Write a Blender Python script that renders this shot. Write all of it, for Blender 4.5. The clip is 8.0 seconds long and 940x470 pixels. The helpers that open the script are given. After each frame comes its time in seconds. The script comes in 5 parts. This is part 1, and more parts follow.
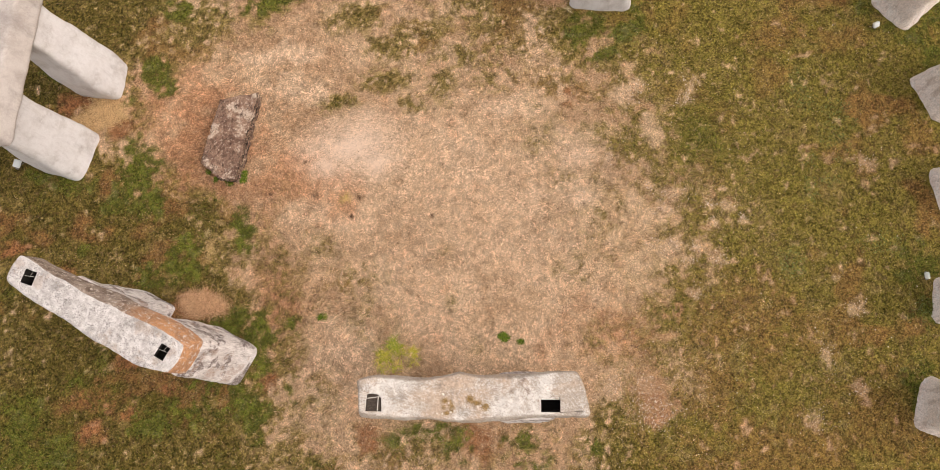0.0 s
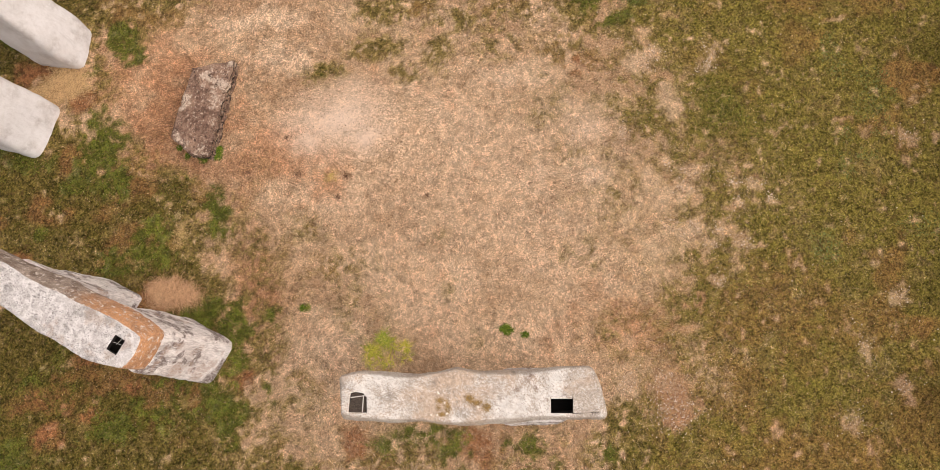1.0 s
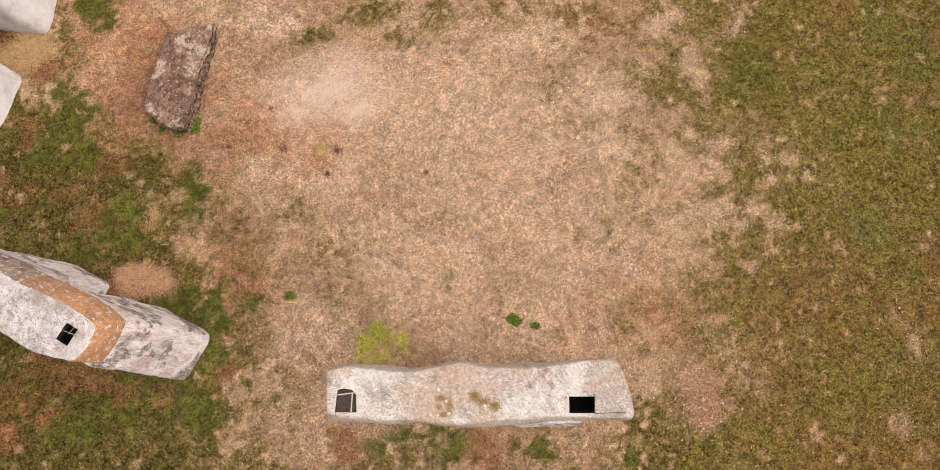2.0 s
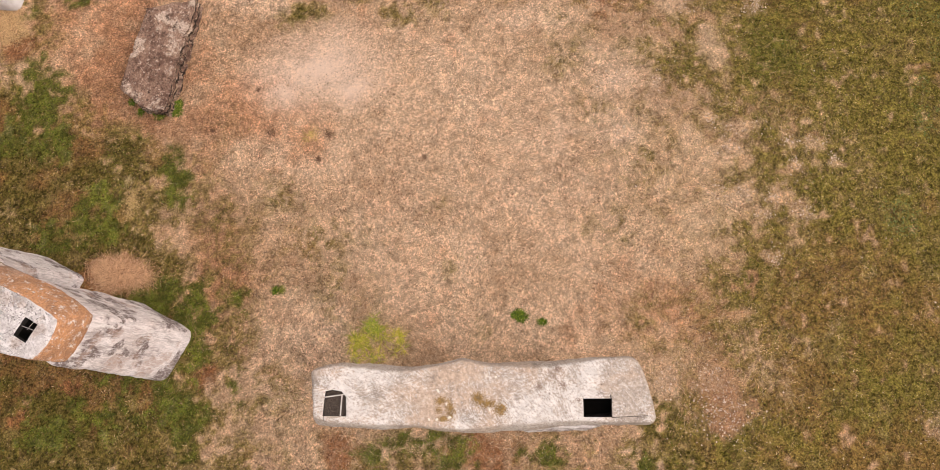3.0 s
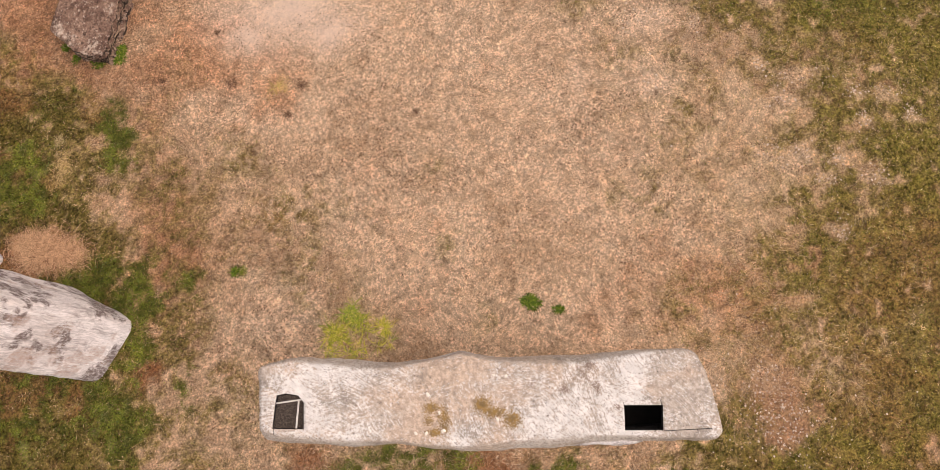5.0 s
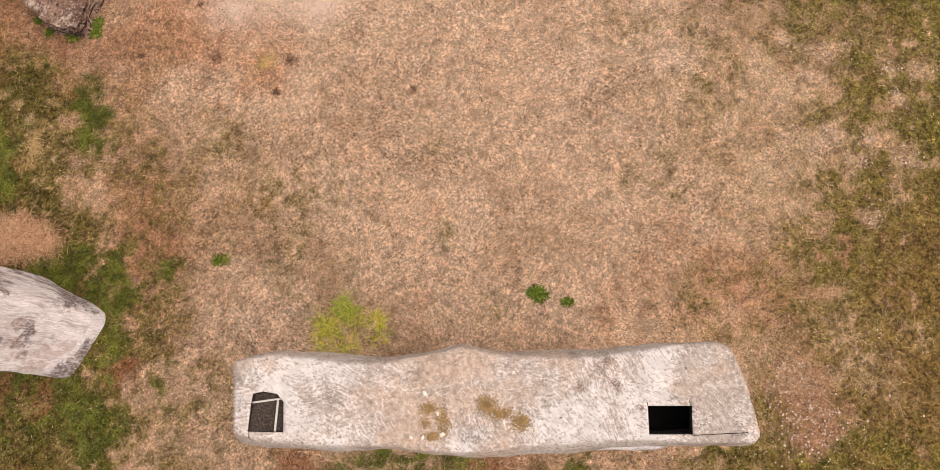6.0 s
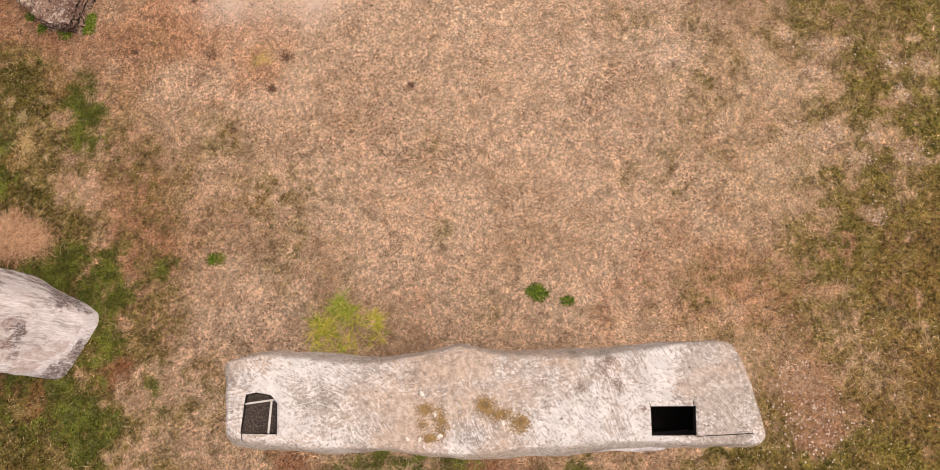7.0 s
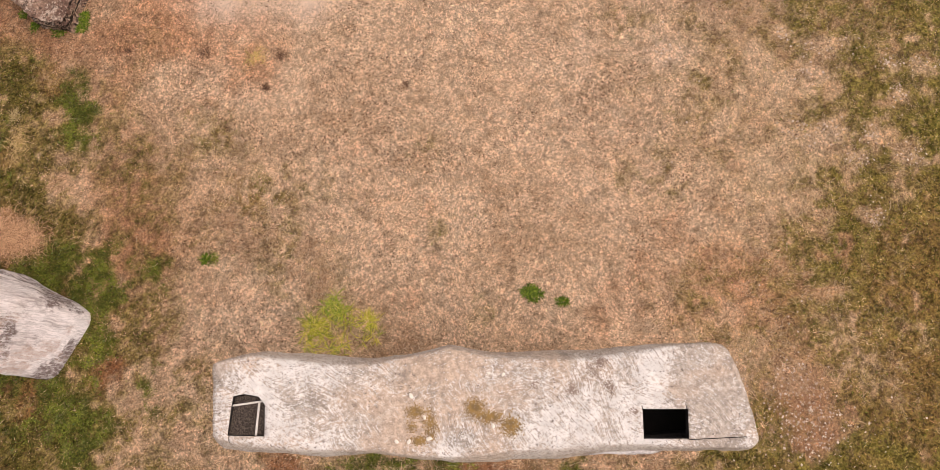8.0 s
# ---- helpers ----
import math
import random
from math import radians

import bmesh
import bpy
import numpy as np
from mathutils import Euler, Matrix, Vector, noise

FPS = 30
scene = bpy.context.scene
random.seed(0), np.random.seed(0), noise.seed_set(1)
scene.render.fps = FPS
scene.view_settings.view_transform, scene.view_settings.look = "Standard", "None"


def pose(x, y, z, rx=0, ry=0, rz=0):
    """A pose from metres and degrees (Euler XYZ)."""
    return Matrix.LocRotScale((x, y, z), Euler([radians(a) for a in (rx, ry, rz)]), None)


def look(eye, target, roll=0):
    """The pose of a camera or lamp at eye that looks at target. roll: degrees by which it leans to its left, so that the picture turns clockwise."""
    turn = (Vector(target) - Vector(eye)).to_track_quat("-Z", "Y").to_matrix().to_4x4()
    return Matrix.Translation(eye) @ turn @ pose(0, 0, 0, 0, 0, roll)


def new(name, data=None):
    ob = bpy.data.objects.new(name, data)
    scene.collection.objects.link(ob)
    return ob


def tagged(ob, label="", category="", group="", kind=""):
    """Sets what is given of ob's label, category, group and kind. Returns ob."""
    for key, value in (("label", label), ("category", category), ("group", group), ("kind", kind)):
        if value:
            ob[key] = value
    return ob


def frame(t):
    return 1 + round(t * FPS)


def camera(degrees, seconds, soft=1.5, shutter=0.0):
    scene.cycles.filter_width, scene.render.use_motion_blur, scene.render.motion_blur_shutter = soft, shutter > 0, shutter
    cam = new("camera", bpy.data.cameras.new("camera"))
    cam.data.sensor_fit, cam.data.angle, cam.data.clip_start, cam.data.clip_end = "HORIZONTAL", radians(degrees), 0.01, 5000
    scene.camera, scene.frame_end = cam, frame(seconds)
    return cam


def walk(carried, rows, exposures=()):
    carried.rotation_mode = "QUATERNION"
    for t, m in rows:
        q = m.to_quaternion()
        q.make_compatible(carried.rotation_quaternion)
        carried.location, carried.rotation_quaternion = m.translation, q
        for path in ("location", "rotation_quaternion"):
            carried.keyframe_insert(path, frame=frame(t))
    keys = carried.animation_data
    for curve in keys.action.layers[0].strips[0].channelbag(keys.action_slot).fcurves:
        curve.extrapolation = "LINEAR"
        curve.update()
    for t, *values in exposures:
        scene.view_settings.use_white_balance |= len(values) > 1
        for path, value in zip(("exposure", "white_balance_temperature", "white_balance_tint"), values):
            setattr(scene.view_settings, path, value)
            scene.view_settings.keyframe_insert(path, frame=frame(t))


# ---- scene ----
cam = camera(68.0, 8.0, soft=0.45)
PATH = [
    (0, (0.195, 0.07, 17.626), (0.168, 0.481, 15.668), -8.8),
    (0.5, (0.161, 0.058, 16.723), (0.137, 0.465, 14.765), -8.4),
    (1, (0.129, 0.013, 15.826), (0.106, 0.424, 13.868), -8.3),
    (1.5, (0.069, -0.046, 14.951), (0.046, 0.37, 12.995), -8.2),
    (2, (-0.017, -0.052, 14.199), (-0.038, 0.359, 12.242), -8.0),
    (2.2, (-0.035, -0.053, 13.89), (-0.056, 0.359, 11.933), -8.0),
    (3.3, (-0.1, -0.058, 12.9), (-0.12, 0.356, 10.943), -7.9),
    (3.5, (-0.109, -0.06, 12.679), (-0.129, 0.354, 10.722), -7.9),
    (4, (-0.135, -0.072, 12.042), (-0.156, 0.344, 10.085), -7.9),
    (4.5, (-0.147, -0.057, 11.395), (-0.168, 0.357, 9.438), -7.9),
    (5, (-0.164, -0.049, 10.762), (-0.184, 0.366, 8.806), -7.9),
    (5.2, (-0.174, -0.052, 10.5), (-0.194, 0.363, 8.543), -7.9),
    (6.3, (-0.228, -0.071, 9.87), (-0.248, 0.342, 7.913), -7.7),
    (6.5, (-0.233, -0.073, 9.851), (-0.253, 0.339, 7.894), -7.7),
    (7, (-0.207, -0.066, 9.786), (-0.225, 0.348, 7.83), -7.6),
    (7.5, (-0.165, -0.045, 9.745), (-0.184, 0.367, 7.788), -7.6),
    (8, (-0.126, -0.056, 9.718), (-0.145, 0.358, 7.761), -7.6),
]
walk(cam, [(t, look(eye, target, roll)) for t, eye, target, roll in PATH], [(0, 0.66, 7200, 14.2), (3.5, 0.66, 7200, 19.6), (8, 0.65, 7200, 20.2)])

# ---- world and sun: a bright overcast day ----
world = bpy.data.worlds.new("sky")
scene.world = world
world.use_nodes = True
wn = world.node_tree.nodes
sky = wn.new("ShaderNodeTexSky")
sky.sky_type, sky.sun_disc = "NISHITA", False
sky.sun_elevation, sky.sun_rotation = radians(52), radians(103)
sky.air_density, sky.dust_density, sky.ozone_density = 1.0, 5.0, 1.0
cloud = wn.new("ShaderNodeHueSaturation")
cloud.inputs["Saturation"].default_value = 0.25
world.node_tree.links.new(sky.outputs[0], cloud.inputs["Color"])
veil = wn.new("ShaderNodeMix")
veil.data_type = "RGBA"
veil.inputs[0].default_value, veil.inputs[7].default_value = 0.45, (3.6, 3.65, 3.8, 1.0)
world.node_tree.links.new(cloud.outputs[0], veil.inputs[6])
world.node_tree.links.new(veil.outputs[2], wn["Background"].inputs[0])
wn["Background"].inputs[1].default_value = 0.15
sun = new("sun", bpy.data.lights.new("sun", "SUN"))
sun.data.energy, sun.data.angle, sun.data.color = 0.5, radians(55), (1.0, 0.93, 0.85)
sun.matrix_world = look((5.4, -1.2, 7.7), (0, 0, 0))

# ---- materials ----


class Mat:
    """A node material with a few short ways of making colour and relief."""

    def __init__(self, name, rough=0.9):
        self.m = bpy.data.materials.new(name)
        self.m.use_nodes = True
        self.nt = self.m.node_tree
        self.bsdf = self.nt.nodes["Principled BSDF"]
        self.bsdf.inputs["Roughness"].default_value = rough
        self.bsdf.inputs["Specular IOR Level"].default_value = 0.25
        self.coord = self.nt.nodes.new("ShaderNodeTexCoord").outputs["Object"]

    def put(self, socket, v):
        if isinstance(v, bpy.types.NodeSocket):
            self.nt.links.new(v, socket)
        else:
            socket.default_value = v

    def mapped(self, scale=(1, 1, 1), rot=(0, 0, 0), vec=None):
        n = self.nt.nodes.new("ShaderNodeMapping")
        self.put(n.inputs["Vector"], vec or self.coord)
        n.inputs["Scale"].default_value = scale
        n.inputs["Rotation"].default_value = [radians(a) for a in rot]
        return n.outputs[0]

    def noise(self, scale, detail=4.0, rough=0.55, vec=None, distort=0.0):
        n = self.nt.nodes.new("ShaderNodeTexNoise")
        self.put(n.inputs["Vector"], vec or self.coord)
        n.inputs["Scale"].default_value, n.inputs["Detail"].default_value = scale, detail
        n.inputs["Roughness"].default_value, n.inputs["Distortion"].default_value = rough, distort
        return n.outputs["Fac"]

    def cells(self, scale, vec=None, out="Distance"):
        n = self.nt.nodes.new("ShaderNodeTexVoronoi")
        self.put(n.inputs["Vector"], vec or self.coord)
        n.inputs["Scale"].default_value = scale
        return n.outputs[out]

    def span(self, v, a, b, lo=0.0, hi=1.0):
        n = self.nt.nodes.new("ShaderNodeMapRange")
        n.interpolation_type = "SMOOTHSTEP"
        self.put(n.inputs["Value"], v)
        for k, x in zip(("From Min", "From Max", "To Min", "To Max"), (a, b, lo, hi)):
            n.inputs[k].default_value = x
        return n.outputs[0]

    def math(self, op, a, b=0.0):
        n = self.nt.nodes.new("ShaderNodeMath")
        n.operation = op
        self.put(n.inputs[0], a)
        self.put(n.inputs[1], b)
        return n.outputs[0]

    def mix(self, fac, a, b, how="MIX"):
        n = self.nt.nodes.new("ShaderNodeMix")
        n.data_type, n.blend_type = "RGBA", how
        self.put(n.inputs[0], fac)
        for i, c in ((6, a), (7, b)):
            self.put(n.inputs[i], c if isinstance(c, bpy.types.NodeSocket) else (*c, 1.0))
        return n.outputs[2]

    def attr(self, name, out="Fac"):
        n = self.nt.nodes.new("ShaderNodeAttribute")
        n.attribute_name = name
        return n.outputs[out]

    def grey(self, v):
        n = self.nt.nodes.new("ShaderNodeCombineColor")
        for i in range(3):
            self.put(n.inputs[i], v)
        return n.outputs[0]

    def done(self, colour, height=None, strength=0.4, distance=0.02):
        self.put(self.bsdf.inputs["Base Color"], colour if isinstance(colour, bpy.types.NodeSocket) else (*colour, 1.0))
        if height is not None:
            b = self.nt.nodes.new("ShaderNodeBump")
            b.inputs["Strength"].default_value, b.inputs["Distance"].default_value = strength, distance
            self.put(b.inputs["Height"], height)
            self.put(self.bsdf.inputs["Normal"], b.outputs[0])
        return self.m


def make_plaster(name, light, mid, dirt, dirt_at=(0.55, 0.75), strokes=0.5, specks=0.5, streak=True, gritty=0.3, stain=(3.2, 3.2, 1.5), stain_runs=0.15, comb=45):
    """Hand-worked cement plaster: blotches, trowel strokes, grey weathering that runs down the sides, dark specks."""
    k = Mat(name, 0.88)
    blotch = k.span(k.math("ADD", k.math("MULTIPLY", k.noise(1.6, 8, 0.7), 0.6), k.math("MULTIPLY", k.noise(7, 8, 0.75), 0.4)), 0.42, 0.58)
    col = k.mix(blotch, light, mid)
    col = k.mix(k.math("MULTIPLY", k.span(k.noise(0.75, 5, 0.6), 0.5, 0.62), strokes * 0.8), col, [c * f for c, f in zip(mid, (1.02, 0.96, 0.88))])
    bent = k.nt.nodes.new("ShaderNodeTexNoise")
    bent.inputs["Scale"].default_value = 1.4
    k.put(bent.inputs["Vector"], k.coord)
    warp = k.nt.nodes.new("ShaderNodeVectorMath")
    warp.operation = "MULTIPLY_ADD"
    k.put(warp.inputs[0], bent.outputs["Color"])
    warp.inputs[1].default_value = (0.3, 0.3, 0.3)
    k.put(warp.inputs[2], k.coord)
    way_a = k.noise(1.0, 5, 0.7, k.mapped((5, comb, 5), vec=k.mapped(rot=(0, 0, 40), vec=warp.outputs[0])), 0.6)
    way_b = k.noise(1.0, 5, 0.7, k.mapped((6, comb, 6), vec=k.mapped(rot=(0, 0, -15), vec=warp.outputs[0])), 0.6)
    pick = k.span(k.noise(2.4, 3), 0.46, 0.54)
    strokes_v = k.math("ADD", k.math("MULTIPLY", way_a, pick), k.math("MULTIPLY", way_b, k.math("SUBTRACT", 1.0, pick)))
    some = k.math("MULTIPLY", k.span(k.noise(2.6, 4), 0.38, 0.6), strokes)
    col = k.mix(k.math("MULTIPLY", k.span(strokes_v, 0.52, 0.6), some), col, [min(0.86, c * 1.16) for c in light])
    col = k.mix(k.math("MULTIPLY", k.span(strokes_v, 0.48, 0.38), some), col, [c * 0.66 for c in mid])
    down = k.mapped(stain) if streak else k.mapped((3, 3, 3))
    grime = k.span(k.noise(0.55, 8, 0.68, down), *dirt_at)
    col = k.mix(k.math("MULTIPLY", grime, 0.75), col, dirt)
    if streak:
        runs = k.span(k.noise(1.0, 7, 0.75, k.mapped((15, 15, 1.8))), 0.5, 0.66)
        col = k.mix(k.math("MULTIPLY", runs, stain_runs), col, [0.5 * a + 0.5 * b for a, b in zip(dirt, mid)])
        patch = k.math("MULTIPLY", k.span(k.noise(1.7, 3), 0.5, 0.62), k.span(k.noise(12, 7, 0.8), 0.4, 0.6))
        col = k.mix(k.math("MULTIPLY", patch, stain_runs), col, [a * f for a, f in zip(dirt, (0.95, 0.85, 0.8))])
    spot = k.span(k.noise(48, 4, 0.65), 0.585, 0.65)
    zone = k.span(k.noise(2.2, 3), 0.42, 0.66)
    col = k.mix(k.math("MULTIPLY", k.math("MULTIPLY", spot, zone), specks), col, [c * 0.4 for c in dirt])
    grit = k.noise(70, 4, 0.8)
    col = k.mix(gritty, col, k.grey(k.span(grit, 0.34, 0.66, 0.45, 1.3)), "MULTIPLY")
    rel = k.math("ADD", k.math("MULTIPLY", strokes_v, 0.8), k.math("MULTIPLY", k.noise(22, 6, 0.7), 0.9))
    return k.done(col, rel, 0.5, 0.012)




def bent(k, amount, scale=1.4):
    """Object coordinates pushed about by soft noise, so that strokes curve."""
    n = k.nt.nodes.new("ShaderNodeTexNoise")
    n.inputs["Scale"].default_value = scale
    k.put(n.inputs["Vector"], k.coord)
    w = k.nt.nodes.new("ShaderNodeVectorMath")
    w.operation = "MULTIPLY_ADD"
    k.put(w.inputs[0], n.outputs["Color"])
    w.inputs[1].default_value = (amount, amount, amount)
    k.put(w.inputs[2], k.coord)
    return w.outputs[0]


def make_washed(name, tan, grey, white, cover=0.0, specks=1.0):
    """Brown cement combed with a stiff brush, whose white wash has worn off in patches; cover shifts how much is left."""
    k = Mat(name, 0.9)
    v = bent(k, 0.35)
    combs = [k.noise(1.0, 6, 0.72, k.mapped((5.5, 120, 12), vec=k.mapped(rot=(0, 0, r), vec=v)), 0.5) for r in (38, -8, 66)]
    one, two = k.span(k.noise(1.9, 3), 0.45, 0.55), k.span(k.noise(1.3, 3, vec=k.mapped((1, 1, 1), (20, 0, 70))), 0.5, 0.58)
    comb = k.math("ADD", k.math("MULTIPLY", combs[0], one), k.math("MULTIPLY", combs[1], k.math("SUBTRACT", 1.0, one)))
    comb = k.math("ADD", k.math("MULTIPLY", combs[2], two), k.math("MULTIPLY", comb, k.math("SUBTRACT", 1.0, two)))
    col = k.mix(k.span(k.noise(1.5, 5, 0.65), 0.42, 0.58), tan, grey)
    col = k.mix(0.75, col, k.grey(k.span(k.noise(24, 7, 0.8), 0.36, 0.64, 0.55, 1.4)), "MULTIPLY")
    col = k.mix(k.math("MULTIPLY", k.span(k.noise(3.4, 7, 0.75), 0.54, 0.63), 0.6), col, [c * 0.55 for c in grey])
    left = k.math("ADD", k.math("MULTIPLY", k.noise(1.3, 4, 0.6), 0.7), k.math("MULTIPLY", k.noise(7.5, 7, 0.75), 0.3))
    wash = k.math("ADD", left, k.math("MULTIPLY", k.math("SUBTRACT", comb, 0.5), 0.75))
    wash = k.math("ADD", wash, k.math("MULTIPLY", k.math("SUBTRACT", k.noise(40, 7, 0.82), 0.5), 1.0))
    xyz = k.nt.nodes.new("ShaderNodeSeparateXYZ")
    k.put(xyz.inputs[0], k.coord)
    rubbed = k.span(k.math("ADD", xyz.outputs[0], k.math("MULTIPLY", k.math("SUBTRACT", k.noise(2.2, 5, 0.65), 0.5), 1.6)), 1.2, 1.8)
    wash = k.math("SUBTRACT", wash, k.math("MULTIPLY", rubbed, 0.1))
    wash = k.span(wash, 0.475 - cover, 0.55 - cover)
    col = k.mix(k.math("MULTIPLY", wash, 0.82), col, k.mix(k.span(k.noise(9, 6), 0.4, 0.6), white, [c * 0.84 for c in white]))
    groove = k.math("MULTIPLY", k.span(comb, 0.43, 0.36), k.span(k.noise(2.7, 4), 0.42, 0.58, 0.1, 0.75))
    col = k.mix(groove, col, [c * 0.55 for c in tan])
    spot = k.math("MULTIPLY", k.span(k.noise(38, 6, 0.75), 0.585, 0.63), k.span(k.noise(2.3, 4), 0.4, 0.6, 0.4, 1.0))
    col = k.mix(k.math("MULTIPLY", spot, specks), col, (0.10, 0.078, 0.066))
    rel = k.math("ADD", k.math("MULTIPLY", comb, 1.0), k.math("MULTIPLY", k.noise(24, 6, 0.75), 0.7))
    return k.done(col, rel, 0.55, 0.012)


def make_streaked(name):
    """White plaster combed downwards, with smoky runs and sooty worn-through patches."""
    k = Mat(name, 0.88)
    v = bent(k, 0.09, 2.0)
    col = k.mix(k.span(k.noise(1.2, 5), 0.4, 0.6), (0.80, 0.75, 0.735), (0.68, 0.62, 0.60))
    runs = k.noise(1.0, 8, 0.72, k.mapped((6.5, 6.5, 1.1), vec=v), 0.5)
    col = k.mix(k.math("MULTIPLY", k.span(runs, 0.5, 0.63), 0.72), col, (0.36, 0.31, 0.295))
    hair = k.noise(1.0, 7, 0.75, k.mapped((46, 46, 3.4), vec=v), 0.3)
    col = k.mix(0.6, col, k.grey(k.span(hair, 0.36, 0.62, 0.55, 1.18)), "MULTIPLY")
    broken = k.math("ADD", k.math("MULTIPLY", k.noise(1.0, 8, 0.82, k.mapped((16, 16, 11), vec=v)), 0.5), k.math("MULTIPLY", hair, 0.5))
    soot = k.math("MULTIPLY", k.span(k.noise(1.0, 4, 0.6, k.mapped((2.3, 2.3, 1.9))), 0.505, 0.575), k.span(broken, 0.42, 0.53))
    col = k.mix(k.math("MULTIPLY", soot, 0.92), col, (0.125, 0.085, 0.077))
    rusty = k.math("MULTIPLY", k.span(k.noise(1.0, 4, 0.6, k.mapped((1.9, 1.9, 1.5), (30, 20, 0))), 0.55, 0.62), k.span(broken, 0.4, 0.58))
    col = k.mix(k.math("MULTIPLY", rusty, 0.75), col, (0.40, 0.27, 0.21))
    chalk = k.math("MULTIPLY", k.span(k.noise(1.0, 7, 0.7, k.mapped((11, 11, 1.7), vec=v)), 0.55, 0.6), 0.6)
    col = k.mix(chalk, col, (0.82, 0.79, 0.775))
    return k.done(col, k.math("ADD", hair, k.noise(20, 6, 0.7)), 0.5, 0.012)


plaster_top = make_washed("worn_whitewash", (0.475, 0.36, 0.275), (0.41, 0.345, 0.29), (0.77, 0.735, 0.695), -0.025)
# the sides' wash: less white left on them, and that white duller
plaster_side = make_washed("side_whitewash", (0.46, 0.37, 0.30), (0.40, 0.335, 0.285), (0.68, 0.62, 0.56), -0.04, 0.6)
plaster_streaked = make_streaked("streaked_plaster")
plaster_white = make_plaster("white_plaster", (0.68, 0.66, 0.66), (0.60, 0.575, 0.57), (0.26, 0.235, 0.225), (0.6, 0.76), 0.14, 0.1, True, 0.08, (2.2, 2.2, 0.7), 0.28)
plaster_aged = make_plaster("aged_plaster", (0.54, 0.49, 0.46), (0.45, 0.40, 0.375), (0.30, 0.265, 0.245), (0.5, 0.68), 0.2, 0.2, True, 0.25)

k = Mat("rough_pink_render", 0.92)
c = k.mix(k.span(k.noise(1.6, 6, 0.65), 0.4, 0.6), (0.85, 0.76, 0.70), (0.75, 0.64, 0.575))
c = k.mix(k.math("MULTIPLY", k.span(k.noise(1.0, 7, 0.7, k.mapped((5, 5, 1.2)), 0.4), 0.5, 0.64), 0.6), c, (0.50, 0.39, 0.325))
c = k.mix(k.math("MULTIPLY", k.span(k.noise(3.5, 7, 0.75), 0.53, 0.6), 0.7), c, (0.82, 0.77, 0.73))
c = k.mix(0.5, c, k.grey(k.span(k.noise(26, 7, 0.8), 0.36, 0.64, 0.5, 1.3)), "MULTIPLY")
ring_render = k.done(c, k.math("ADD", k.noise(7, 7, 0.7), k.noise(26, 6, 0.75)), 0.8, 0.04)

k = Mat("pitted_plaster", 0.9)
chip = k.noise(1.0, 6, 0.72, k.mapped((30, 44, 30), (0, 0, 25)), 0.4)
pit = k.math("MULTIPLY", k.span(chip, 0.53, 0.6), k.span(k.noise(3.0, 5), 0.34, 0.56, 0.3, 1.0))
c = k.mix(k.span(k.noise(7, 7, 0.75), 0.38, 0.62), (0.74, 0.70, 0.68), (0.50, 0.46, 0.44))
c = k.mix(k.math("MULTIPLY", k.span(k.noise(2.6, 7, 0.72), 0.53, 0.62), 0.6), c, (0.27, 0.245, 0.235))
c = k.mix(pit, c, (0.22, 0.20, 0.19))
c = k.mix(k.span(k.noise(50, 4, 0.7), 0.6, 0.64), c, (0.82, 0.80, 0.77))
c = k.mix(k.math("MULTIPLY", k.span(k.noise(1.9, 6, 0.7), 0.56, 0.64), 0.35), c, (0.47, 0.33, 0.24))
pitted = k.done(c, k.math("SUBTRACT", k.noise(18, 6, 0.7), k.math("MULTIPLY", pit, 0.8)), 0.8, 0.025)

k = Mat("rusty_brown_plaster", 0.9)
xyz = k.nt.nodes.new("ShaderNodeSeparateXYZ")
k.put(xyz.inputs[0], k.coord)
rusty_end = k.span(k.math("ADD", xyz.outputs[0], k.math("MULTIPLY", k.noise(1.8, 6, 0.65), 2.4)), 1.3, 2.2)
c = k.mix(k.span(k.noise(4.5, 7, 0.7), 0.36, 0.64), (0.17, 0.12, 0.095), (0.36, 0.285, 0.235))
c = k.mix(rusty_end, c, k.mix(k.span(k.noise(3.5, 7, 0.65), 0.35, 0.65), (0.56, 0.285, 0.145), (0.36, 0.195, 0.115)))
c = k.mix(k.span(k.noise(11, 7, 0.78), 0.545, 0.6), c, (0.64, 0.56, 0.50))
c = k.mix(0.7, c, k.grey(k.span(k.noise(40, 5, 0.78), 0.36, 0.64, 0.5, 1.4)), "MULTIPLY")
brown_plaster = k.done(c, k.noise(14, 7, 0.7), 0.6, 0.02)

k = Mat("limestone", 0.92)
c = k.mix(k.span(k.noise(3.0, 9, 0.72), 0.36, 0.62), (0.115, 0.062, 0.044), (0.31, 0.195, 0.14))
c = k.mix(k.math("MULTIPLY", k.span(k.noise(2.1, 8, 0.7), 0.55, 0.61), 0.85), c, (0.56, 0.44, 0.35))
c = k.mix(k.math("MULTIPLY", k.span(k.noise(14, 8, 0.8), 0.56, 0.60), 0.8), c, (0.60, 0.475, 0.38))
c = k.mix(k.math("MULTIPLY", k.span(k.noise(10, 8, 0.82, distort=1.0), 0.545, 0.59), 0.9), c, (0.05, 0.028, 0.02))
c = k.mix(0.7, c, k.grey(k.span(k.noise(30, 7, 0.82), 0.4, 0.6, 0.5, 1.4)), "MULTIPLY")
limestone = k.done(c, k.noise(9, 9, 0.78), 0.9, 0.05)
k = Mat("layered_limestone", 0.95)
bands = k.noise(1.0, 6, 0.7, k.mapped((5, 5, 22)), 0.4)
